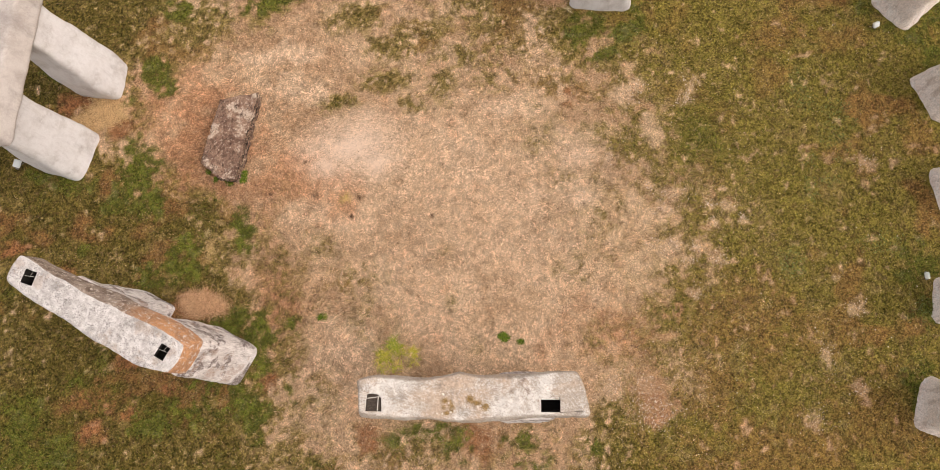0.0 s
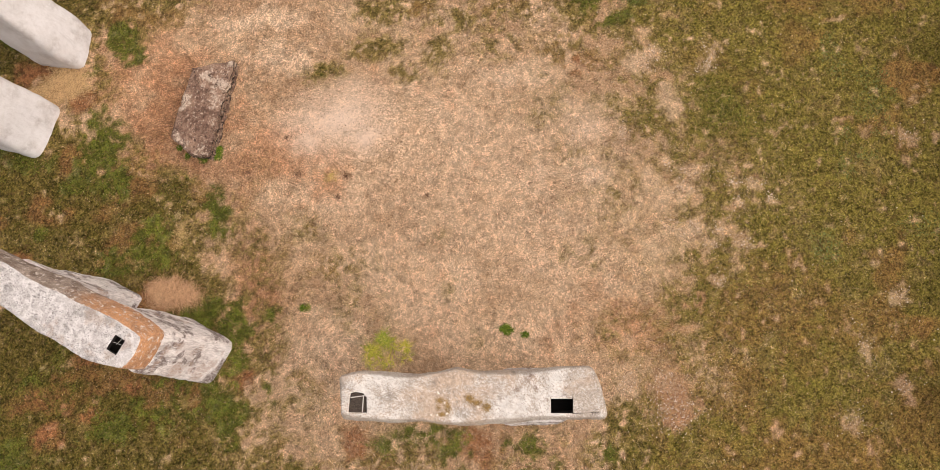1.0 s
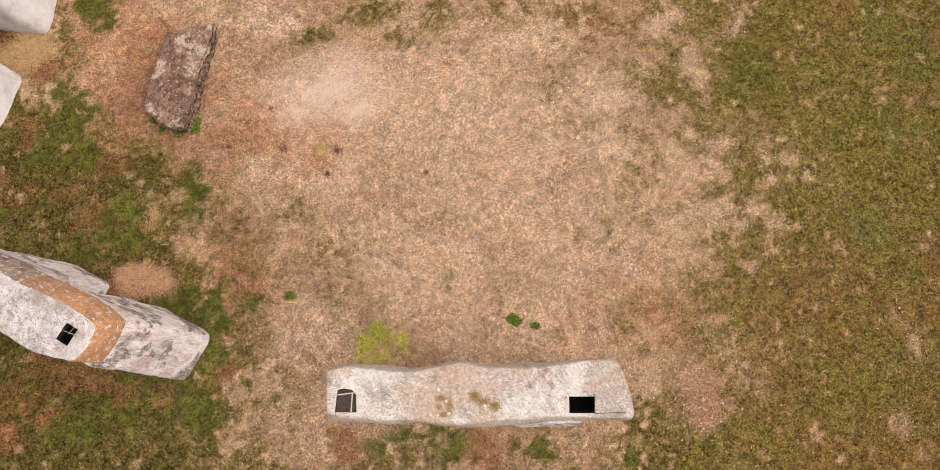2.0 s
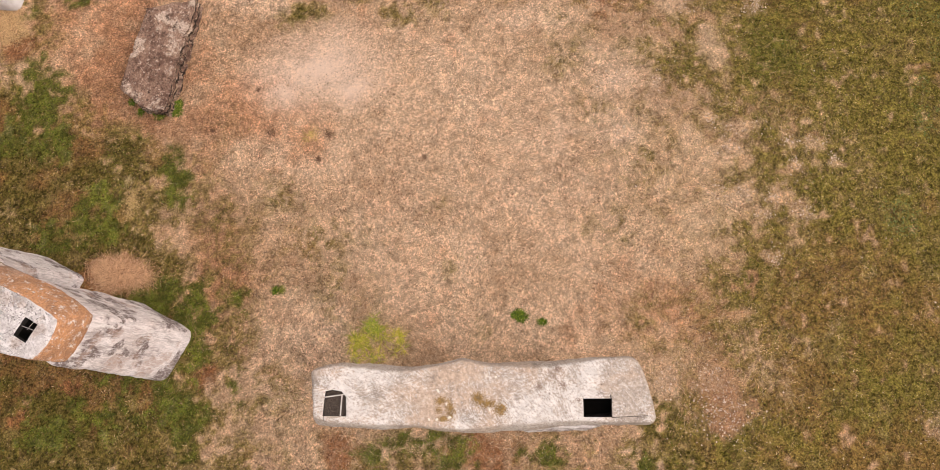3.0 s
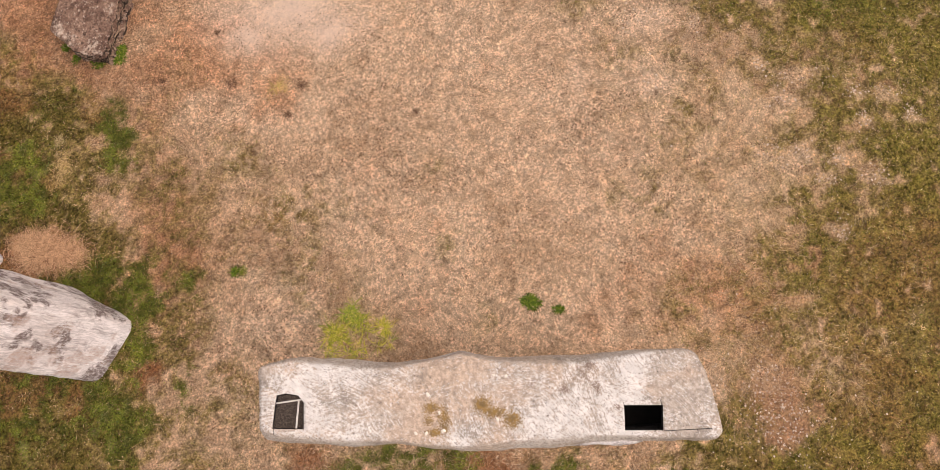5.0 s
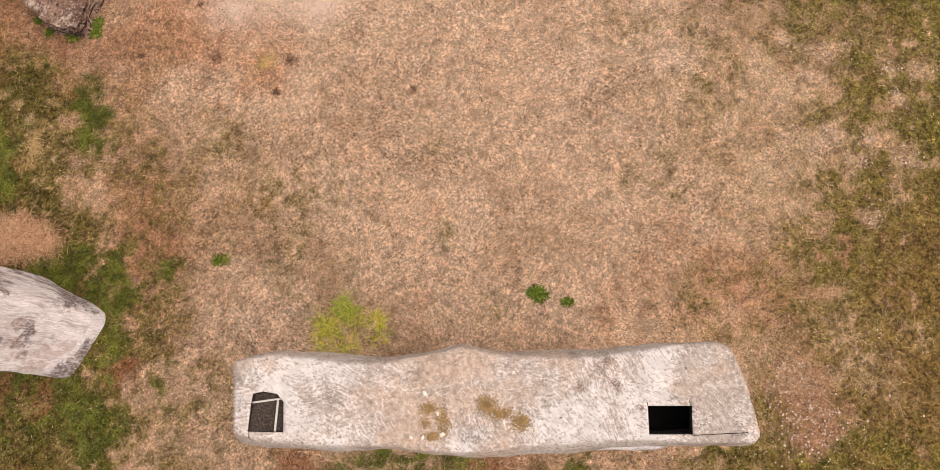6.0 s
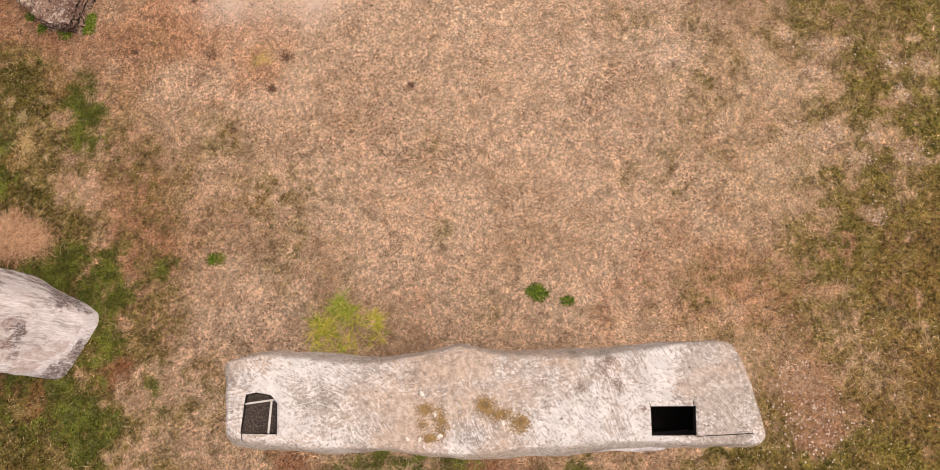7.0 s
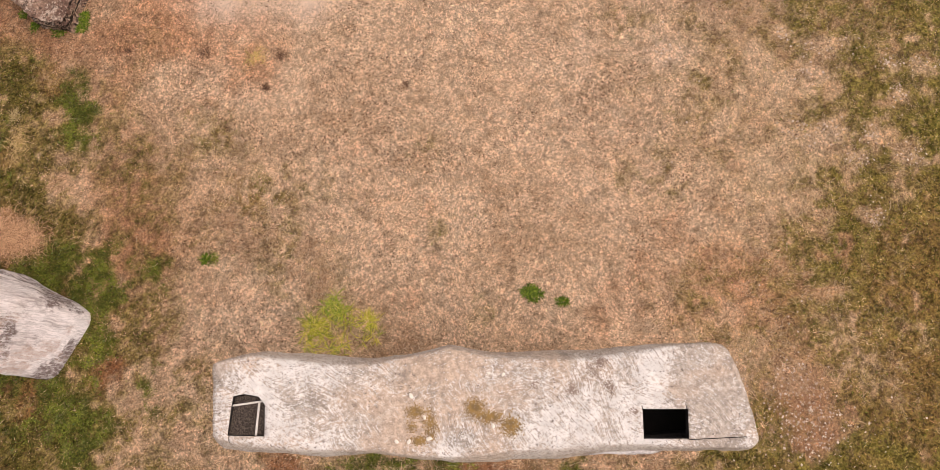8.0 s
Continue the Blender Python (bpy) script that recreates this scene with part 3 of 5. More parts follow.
def fields(x, y):
    """turf, lush, rust, pale, dust, umber and sere at places of the plan, each 0 to 1."""
    n1, n2, n3, n4 = grain(x, y, 0.9, 51), grain(x, y, 0.32, 71), grain(x, y, 2.4, 91), grain(x, y, 0.12, 111, 2)
    d = density(x, y)
    open_soil, chips = patches(x, y, PALE, 1.3), patches(x, y, GRAVEL, 1.2, 0.12)
    fleck = ramp(0.6 * n2 + 0.7 * n4 + 0.3 * n1, 1.2, 2.3) * np.where(x > 0, 1 - 0.75 * ramp(x, 5.5, 8.0) * ramp(y, -0.5, 1.5), 0.5 - 0.4 * ramp(-x, 5.0, 6.5))
    worn = ramp(patches(x, y, SCALP, 1.5) + 0.16 * n2 + 0.1 * n4, 0.15, 0.85)
    tufts = 0.28 * n1 + 0.54 * n2 + 0.08 * n3 + 0.38 * n4
    t = np.clip(d + tufts * (0.06 + 1.25 * d * (1.15 - d)), 0, 1)
    t = np.maximum(t * (1 - 0.6 * worn), 0.4 * ramp(patches(x, y, CUSHION, 2.0) + 0.14 * n2 + 0.16 * n4, 0.25, 1.1))
    t = t * (1 - 0.7 * ramp(chips + 0.25 * n2 + 0.25 * n4, 0.2, 0.9)) * (1 - 0.45 * fleck)
    lu = np.maximum(np.maximum(patches(x, y, LUSH_WEST, 1.2, 0.14), 0.68 * patches(x, y, LUSH_SOUTH, 1.4, 0.14)), 0.9 * patches(x, y, LUSH_EAST, 1.2, 0.14))
    lu = ramp(2.0 * lu - 1.0 + 0.25 * n1 + 0.42 * n2 + 0.4 * n4, -0.7, 0.9) * np.clip(3 * lu, 0, 1) * (1 - 0.8 * chips)
    stray = ramp(0.7 * n1 + 0.5 * n2 + 0.3 * n4, 0.7, 1.9) * ramp(t, 0.4, 0.9) * (1 - open_soil)
    lu = np.maximum(lu, np.where((x < 0) & (y < 6.8), 0.5, 0.09) * stray)
    lu = np.maximum(lu, 0.3 * patches(x, y, [(6.3, 5.9, 0.5, 0.7)], 1.8))
    ru = patches(x, y, RUST, 1.3)
    ru = ramp(2.0 * ru - 1.1 + 0.4 * n2 + 0.25 * n4, -0.7, 0.9) * np.clip(3 * ru, 0, 1) * np.where(x < 3, 0.95, 0.36)
    ru = np.maximum(ru, np.where(x < 3, 0.5, 0.22 + 0.3 * ramp(x, 7.0, 10.5)) * ramp(grain(x, y, 1.1, 131), 0.5, 1.4) * t)
    pa = ramp(2.0 * open_soil - 0.9 + 0.35 * n1 + 0.3 * n2 + 0.2 * n4, -0.9, 1.1)
    pa = np.maximum(pa, np.maximum(0.8 * fleck, np.maximum(0.8 * worn, 0.55 * ramp(chips + 0.25 * n4, 0.2, 0.9))))
    um = ramp(1.6 * patches(x, y, UMBER, 1.6) - 0.7 + 0.3 * n1 + 0.25 * n2, -0.6, 1.0)
    dust = patches(x, y, [(-3.05, 6.45, 1.0, 0.65), (-2.3, 6.0, 0.5, 0.3), (-3.6, 5.95, 0.45, 0.2)], 1.7)
    dust = np.maximum(dust, 0.2 * bare(x, y))
    sere = ramp(x + 0.5 * n1 + 0.3 * n3, 2.6, 5.2)
    return t * (1 - 0.8 * dust), lu, ru * (1 - lu) * (1 - dust), pa * (1 - 0.6 * um), dust, um, sere


# ---- building blocks ----
def smooth(me):
    me.polygons.foreach_set("use_smooth", np.ones(len(me.polygons), dtype=bool))
    return me


def mesh_of(name, verts, faces, mats=(), shade=True):
    me = bpy.data.meshes.new(name)
    me.from_pydata([tuple(v) for v in verts], [], [tuple(f) for f in faces])
    for m in mats:
        me.materials.append(m)
    if shade:
        smooth(me)
    me.update()
    return me


def part(name, me, parent, m=None, label=""):
    """One mesh as a part of a thing."""
    ob = new(name, me)
    ob.parent = parent
    if m is not None:
        ob.matrix_local = m
    return tagged(ob, label)


def unit_block(nx, ny, nz):
    """Points and quads of a gridded cube from -1 to 1."""
    index, verts, faces = {}, [], []

    def point(p):
        key = tuple(round(c, 5) for c in p)
        if key not in index:
            index[key] = len(verts)
            verts.append(p)
        return index[key]

    for axis, (a, b), (na, nb) in ((2, (0, 1), (nx, ny)), (1, (2, 0), (nz, nx)), (0, (1, 2), (ny, nz))):
        for side in (-1, 1):
            for i in range(na):
                for j in range(nb):
                    quad = []
                    for di, dj in ((0, 0), (1, 0), (1, 1), (0, 1)):
                        p = [0, 0, 0]
                        p[axis], p[a], p[b] = side, 2 * (i + di) / na - 1, 2 * (j + dj) / nb - 1
                        quad.append(point(tuple(p)))
                    faces.append(quad if side > 0 else quad[::-1])
    return np.array(verts, float), faces


def rounded(p, half, r):
    """Round the edges of a block of those half sizes."""
    q = p * half
    core = np.clip(q, -(np.array(half) - r), np.array(half) - r)
    d = q - core
    n = np.linalg.norm(d, axis=1, keepdims=True)
    return np.where(n > 1e-9, core + d / np.maximum(n, 1e-9) * r, q)


def weathered(p, amount, size, seed, fine=0.3):
    """Push points about by two scales of noise."""
    out = p.copy()
    for i, v in enumerate(p):
        a = Vector((v[0] / size + seed * 7.3, v[1] / size - seed * 3.1, v[2] / size + seed))
        d = noise.noise_vector(a) + fine * noise.noise_vector(a * 3.7) + fine * 0.4 * noise.noise_vector(a * 9.1)
        out[i] += np.array(d) * amount
    return out


def carve(ob, cutters):
    """Cut boxes or prisms (meshes in the object's own space) out of a mesh, for good."""
    for me in cutters:
        tool = new("cutter", me)
        tool.matrix_world = ob.matrix_world
        mod = ob.modifiers.new("cut", "BOOLEAN")
        mod.operation, mod.object, mod.solver = "DIFFERENCE", tool, "EXACT"
        bpy.context.view_layer.update()
        cut = bpy.data.meshes.new_from_object(ob.evaluated_get(bpy.context.evaluated_depsgraph_get()))
        ob.modifiers.clear()
        ob.data = cut
        bpy.data.objects.remove(tool)


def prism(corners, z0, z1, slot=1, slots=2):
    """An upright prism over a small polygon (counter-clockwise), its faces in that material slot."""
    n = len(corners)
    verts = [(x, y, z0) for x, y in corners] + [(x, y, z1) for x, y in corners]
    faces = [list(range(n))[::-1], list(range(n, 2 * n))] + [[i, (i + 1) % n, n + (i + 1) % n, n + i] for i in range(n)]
    me = mesh_of("prism", verts, faces, [hollow_shade] * slots, False)
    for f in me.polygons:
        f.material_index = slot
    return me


def box_corners(cx, cy, w, d, turn=0.0):
    c, s = math.cos(radians(turn)), math.sin(radians(turn))
    return [(cx + c * x * w / 2 - s * y * d / 2, cy + s * x * w / 2 + c * y * d / 2) for x, y in ((-1, -1), (1, -1), (1, 1), (-1, 1))]


def bar(name, a, b, thick, m, wide=None):
    """A thin straight bar from a to b with softened edges."""
    a, b = Vector(a), Vector(b)
    length = (b - a).length
    p, faces = unit_block(3, 3, 6)
    q = rounded(p, ((wide or thick) / 2, thick / 2, length / 2), min(thick, wide or thick) * 0.2)
    turn = (b - a).to_track_quat("Z", "Y").to_matrix().to_4x4()
    place = Matrix.Translation((a + b) / 2) @ turn
    return mesh_of(name, [place @ Vector(v) for v in q], faces, [m])


# ---- the ground, one sheet out to the horizon ----
def axis_steps(lo, hi, step):
    near = np.arange(lo, hi + step / 2, step)
    out = np.array([1, 3, 7, 15, 35, 80, 200, 500, 1300, 3000.0])
    return np.concatenate([(lo - out)[::-1], near, hi + out])


def build_ground():
    xs, ys = axis_steps(-14.4, 14.4, 0.05), axis_steps(-4.6, 12.4, 0.05)
    gx, gy = np.meshgrid(xs, ys)
    gx, gy = gx.ravel(), gy.ravel()
    near = ramp(np.maximum(np.abs(gx) - 14, np.abs(gy - 4) - 8), 3, 0)
    gz = (0.05 * (rough_noise(gx, gy, 2.5, 151, 3) - 0.5) + 0.035 * (rough_noise(gx, gy, 0.45, 161, 3) - 0.5)) * near
    nx, ny = len(xs), len(ys)
    i = (np.arange(ny - 1)[:, None] * nx + np.arange(nx - 1)[None, :]).ravel()
    quads = np.stack([i, i + 1, i + nx + 1, i + nx], 1)
    me = bpy.data.meshes.new("ground")
    me.vertices.add(len(gx))
    me.vertices.foreach_set("co", np.stack([gx, gy, gz], 1).ravel())
    me.loops.add(quads.size)
    me.loops.foreach_set("vertex_index", quads.ravel().astype(np.int32))
    me.polygons.add(len(quads))
    me.polygons.foreach_set("loop_start", (np.arange(len(quads)) * 4).astype(np.int32))
    me.update(calc_edges=True)
    smooth(me)
    seen = (np.abs(gx) < 14.5) & (gy > -4.7) & (gy < 12.5)
    for name, v, plain in zip(("turf", "lush", "rust", "pale", "dust", "umber", "sere", "litter"), (*fields(gx, gy), litter(gx, gy)), (0.9, 0.15, 0.1, 0, 0, 0, 1, 0.1)):
        v = np.where(seen, v, plain)
        me.attributes.new(name, "FLOAT", "POINT").data.foreach_set("value", v.astype(np.float32))
    me.materials.append(lawn)
    return tagged(new("ground", me), "dry trampled lawn with bare tan soil and green patches", "ground", kind="structure")


build_ground()


def ground_z(x, y):
    return 0.05 * (rough_noise(x, y, 2.5, 151, 3) - 0.5) + 0.035 * (rough_noise(x, y, 0.45, 161, 3) - 0.5)


# ---- standing stones ----
def upright(cx, cy, turn, base, top, height, seed, material, lean=(0, 0), group="", label="", rough=0.05, soft=0.3, foot=0.0):
    """A tall plaster stone: base and top are (width, depth); it bellies and flares a little towards the ground."""
    p, faces = unit_block(16, 14, 40)
    w = (p[:, 2] + 1) / 2
    q = rounded(p, (1, 1, 1), soft)
    q[:, 2] = p[:, 2]
    flat = rounded(p * np.array((1, 1, 0)), (1, 1, 1), soft)
    lid = np.clip((np.abs(p[:, 2:3]) - 0.98) / 0.02, 0, 1)
    q[:, :2] = flat[:, :2] * (1 - 0.04 * lid)
    mix = w ** 0.8
    sx = (base[0] * (1 - mix) + top[0] * mix) / 2 + 0.04 * np.sin(w * 6.0 + seed)
    sy = (base[1] * (1 - mix) + top[1] * mix) / 2 + 0.04 * np.sin(w * 5.0 + seed * 2.1)
    out = np.stack([q[:, 0] * sx + lean[0] * w, q[:, 1] * sy + lean[1] * w, w * (height + 0.05) - 0.05], 1)
    out = weathered(out, rough, 0.75, seed)
    if foot:
        low = np.clip(1 - w / 0.11, 0, 1) ** 1.5
        lump = 0.5 + rough_noise(out[:, 0] + seed, out[:, 1] * 1.0 + out[:, 2] * 0.6, 0.13, 700 + seed, 3)
        out[:, :2] += flat[:, :2] * (foot * low * lump)[:, None]
    ob = new("standing_stone", mesh_of("standing_stone", out, faces, [material]))
    ob.matrix_world = pose(cx, cy, 0, 0, 0, turn)
    return tagged(ob, label, "standing stone", group)


# the trilithon nearest the camera
upright(-1.45, -0.17, 2, (1.0, 0.62), (1.0, 0.6), 3.25, 1, plaster_streaked, (0, 0.02), "trilithon uprights",
        "tall grey-white plaster standing stone under a lintel")
upright(0.85, -0.4, -3, (1.15, 1.3), (1.1, 0.8), 3.25, 2, plaster_streaked, (0, 0.05), "trilithon uprights",
        "tall grey-white plaster standing stone under a lintel")


def curve_at(x, pts):
    return np.interp(x, [a for a, b in pts], [b for a, b in pts])


def lintel_near():
    """The long lintel with a filled hatch at one end and an open one at the other."""
    north = [(-2.4, 0.33), (-2.05, 0.37), (-1.1, 0.23), (-0.75, 0.24), (-0.44, 0.28), (-0.1, 0.19), (0.75, 0.15), (1.85, 0.12)]
    south = [(-2.4, -0.45), (-1.7, -0.55), (-1.1, -0.58), (-0.5, -0.71), (0.4, -0.74), (1.1, -0.73), (1.9, -0.81)]
    p, faces = unit_block(110, 26, 14)
    q = rounded(p, (2.25, 0.5, 0.32), 0.035) / np.array((2.25, 0.5, 0.32))
    v, w = q[:, 1], q[:, 2]
    high, low = np.clip((w + 0.1) / 1.1, 0, 1) ** 1.5, np.clip(-w - 0.1, 0, 1)
    east = 2.0 - 0.065 * v - 0.04 * v * v - 0.04 * high - 0.1 * low
    west = -2.47 + 0.04 * high + 0.1 * low
    x = west + (q[:, 0] + 1) / 2 * (east - west)
    n = curve_at(x, north) - (0.055 + 0.03 * np.sin(x * 3.1)) * high - 0.12 * low
    s = curve_at(x, south) + (0.085 + 0.03 * np.sin(x * 2.3 + 1)) * high + 0.12 * low
    corner = 1 - 0.10 * np.abs(q[:, 0]) ** 50
    y = (n + s) / 2 + (n - s) / 2 * v * corner
    z = w * 0.32 + 0.012 * np.sin(x * 2.4) * (w > 0)
    out = weathered(np.stack([x, y, z], 1), 0.02, 0.42, 5, 0.4)
    me = mesh_of("lintel_stone", out, faces, [plaster_top, hollow_shade, plaster_side])
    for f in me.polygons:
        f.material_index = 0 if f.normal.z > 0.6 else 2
    ob = new("lintel_stone", me)
    ob.matrix_world = pose(0, 0, 3.545)
    bpy.context.view_layer.update()
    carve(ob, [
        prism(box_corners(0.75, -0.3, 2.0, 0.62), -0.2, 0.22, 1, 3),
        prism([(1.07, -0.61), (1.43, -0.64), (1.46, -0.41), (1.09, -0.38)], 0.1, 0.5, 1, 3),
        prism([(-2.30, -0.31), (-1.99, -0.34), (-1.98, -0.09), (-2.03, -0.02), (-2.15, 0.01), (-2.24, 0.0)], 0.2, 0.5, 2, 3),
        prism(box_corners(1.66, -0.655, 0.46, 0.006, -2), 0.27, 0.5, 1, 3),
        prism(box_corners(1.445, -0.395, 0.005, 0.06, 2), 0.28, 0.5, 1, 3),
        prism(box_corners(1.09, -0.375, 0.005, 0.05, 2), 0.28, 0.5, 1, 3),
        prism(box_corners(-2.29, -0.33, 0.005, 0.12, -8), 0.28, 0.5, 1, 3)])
    tagged(ob, "long weathered white plaster lintel with two cut hatches", "lintel", "trilithon lintels")
    grit = prism([(-2.295, -0.305), (-1.995, -0.335), (-1.985, -0.095), (-2.035, -0.025), (-2.15, 0.0), (-2.235, -0.005)], 0.15, 0.298, 0, 1)
    grit.materials[0] = dark_grit
    part("hatch_fill", grit, ob, label="dark gritty fill in a broken hatch")
    part("lath", bar("lath", (-2.27, -0.075, 0.308), (-1.995, -0.06, 0.308), 0.013, lath, 0.016), ob, label="thin whitish crossing lath")
    part("lath", bar("lath", (-2.035, -0.07, 0.306), (-2.07, -0.33, 0.306), 0.013, lath, 0.018), ob, label="thin whitish crossing lath")
    return ob


lintel_a = lintel_near()


def lintel_far(cx, cy, turn, north, south, ends, flare, thick, z_top, seed, top_mat, side_mat, group, label, hatches=()):
    """A lintel with bowed sides that spread towards its underside; north and south are edges of its top (along, across),
    flare is how far the north, south, west and east sides stand out below; hatches are (x, y, w, d, turn)."""
    p, faces = unit_block(80, 22, 14)
    length, width = ends[1] - ends[0], 0.9
    half = np.array((length / 2, width / 2, thick / 2))
    q = rounded(p, half, 0.03) / half
    down = np.clip((0.98 - q[:, 2]) / 1.6, 0, 1) ** 0.8
    west, east = ends[0] - flare[2] * down + 0.07 * q[:, 1] ** 2, ends[1] + flare[3] * down - 0.06 * q[:, 1] ** 2
    x = west + (q[:, 0] + 1) / 2 * (east - west)
    n, s = curve_at(x, north) + flare[0] * down * (0.25 + 0.75 * ramp(x, -1.9, 0.0)), curve_at(x, south) - flare[1] * down
    y = (n + s) / 2 + (n - s) / 2 * q[:, 1] * (1 - 0.1 * np.abs(q[:, 0]) ** 24)
    q = weathered(np.stack([x, y, q[:, 2] * thick / 2], 1), 0.026, 0.45, seed, 0.4)
    me = mesh_of("lintel_stone", q, faces, [top_mat, hollow_shade, side_mat])
    for f in me.polygons:
        f.material_index = 0 if f.normal.z > 0.8 else 2
    ob = new("lintel_stone", me)
    ob.matrix_world = pose(cx, cy, z_top - thick / 2, 0, 0, turn)
    bpy.context.view_layer.update()
    if hatches:
        carve(ob, [prism(box_corners(0, -0.1, length - 0.5, 0.5), -0.22, thick / 2 - 0.1, 1, 3)]
              + [prism(box_corners(*h), 0.1, 0.6, 1, 3) for h in hatches])
        for hx, hy, hw, hd, ht in hatches:
            r = Matrix.Rotation(radians(ht + 8), 3, "Z")
            a, b = r @ Vector((-hw * 0.52, 0.02, 0)), r @ Vector((hw * 0.52, 0.03, 0))
            up = Vector((hx, hy, thick / 2 - 0.045))
            part("wire", bar("wire", a + up, b + up, 0.007, lath), ob, label="thin pale wire across the open hatch")
            a, b = r @ Vector((-0.01, 0.0, 0)), r @ Vector((0.03, hd * 0.5, 0))
            part("wire", bar("wire", a + up, b + up, 0.005, lath), ob, label="thin pale wire across the open hatch")
    return tagged(ob, label, "lintel", group)


# the second trilithon, set askew to the first
upright(-6.37, 1.2, -34, (1.24, 1.08), (1.1, 1.0), 3.27, 3, plaster_streaked, (-0.1, 0.1), "trilithon uprights",
        "white plaster standing stone with dark grey weather stains", soft=0.32)
upright(-8.36, 2.58, -32, (1.25, 0.62), (0.8, 0.68), 3.27, 4, plaster_streaked, (0.12, -0.02), "trilithon uprights",
        "white plaster standing stone with dark grey weather stains")
lintel_far(-7.56, 2.08, -31.5, [(-2.1, 0.3), (-1.15, 0.23), (-0.5, 0.2), (0.6, 0.23), (1.4, 0.27), (2.0, 0.22)],
           [(-2.1, -0.33), (-1.25, -0.43), (-0.75, -0.43), (0.2, -0.53), (1.2, -0.56), (2.0, -0.4)], (-2.1, 1.98), (0.2, 0.0, 0.0, 0.07), 0.62, 3.91, 9,
           pitted, brown_plaster, "trilithon lintels", "pitted white plaster lintel with rusty brown sides and two open hatches",
           [(-1.64, -0.05, 0.25, 0.29, 8), (1.61, -0.1, 0.21, 0.28, -3)])

# the third trilithon, smooth and freshly whitened
upright(-9.75, 9.05, 78, (1.15, 1.25), (1.05, 0.85), 3.3, 6, plaster_white, (0, 0.2), "trilithon uprights", "smooth whitewashed plaster standing stone", 0.045)
upright(-10.58, 7.02, 67, (1.4, 1.2), (1.25, 0.9), 3.3, 7, plaster_white, (0, 0.12), "trilithon uprights", "smooth whitewashed plaster standing stone", 0.045)
lintel_far(-10.33, 8.05, 79, [(-2, 0.45), (2, 0.5)], [(-2.0, -0.66), (-0.5, -0.6), (0.5, -0.56), (2.0, -0.55)], (-1.95, 2.3), (0.1, 0.16, 0.05, 0.05), 0.64, 3.92, 14,
           plaster_aged, plaster_aged, "trilithon lintels", "smooth greyish white plaster lintel on two standing stones")

# the foot of a stone of the fourth, and the ring to the east
upright(4.12, 10.28, -9, (1.6, 1.2), (1.3, 1.0), 3.3, 8, plaster_white, (0, 0), "trilithon uprights", "white plaster standing stone with a grey dirty foot")
for n, (x, y, turn, w, d) in enumerate(((12.35, 9.25, 35, 1.45, 1.25), (12.75, 6.5, 20, 1.2, 1.25), (12.58, 3.85, 5, 1.2, 1.1), (11.85, 0.95, -12, 1.2, 1.1), (10.98, -1.55, -25, 1.25, 1.2))):
    upright(x, y, turn, (w, d), (w * 0.62, d * 0.6), 2.9, 20 + n, ring_render, (0, 0), "ring stones", "pinkish white plaster standing stone in dark turf", 0.06, 0.3, 0.09)


# ---- the fallen rock ----
def fallen_rock():
    """A flat slab, smooth on top, whose broken sides show its layers as ledges and hollows."""
    p, faces = unit_block(90, 46, 22)
    q = rounded(p, (1.14, 0.48, 0.2), 0.02)
    u, v, w = q[:, 0] / 1.14, q[:, 1] / 0.48, q[:, 2] / 0.2
    q[:, 1] *= 1 + 0.05 * np.clip(-u, 0, 1) - 0.06 * np.clip(u - 0.2, 0, 1)
    q[:, 0] += 0.42 * np.clip(-u, 0, 1) ** 2 * np.clip(v, 0, 1) * 0.8 - 0.22 * np.clip(u, 0, 1) * v
    along = 2.2 * (rough_noise(u * 1.5 + v, v * 0.5 + u, 0.35, 601, 3) - 0.5)
    layer = np.sin(w * 7.5 + 2.5 * along + 0.8)
    chip = rough_noise(u * 1.14 + 3, v * 0.48 + w * 0.1, 0.16, 611, 3) - 0.5
    bite = 0.055 * np.clip(-layer, -0.2, 1) + 0.10 * chip
    q[:, 1] += bite * (v < -0.9) - 0.5 * bite * (v > 0.9)
    q[:, 0] += bite * (u < -0.95) - 0.4 * bite * (u > 0.95)
    q[:, 1] -= 0.05 * np.clip(-w - 0.2, 0, 1) * (v < -0.9)
    q[:, 2] += 0.03 * np.clip(v, -1, 1) - 0.02 * np.abs(u)
    q = weathered(q, 0.022, 0.2, 17, 0.7)
    me = mesh_of("limestone_slab", q, faces, [limestone, strata])
    for f in me.polygons:
        f.material_index = 0 if f.normal.z > 0.72 else 1
    ob = new("limestone_slab", me)
    ob.matrix_world = pose(-6.2, 6.95, 0.16, 0, 0, 74)
    return tagged(ob, "dark weathered limestone slab lying flat on dry soil", "rock")


fallen_rock()


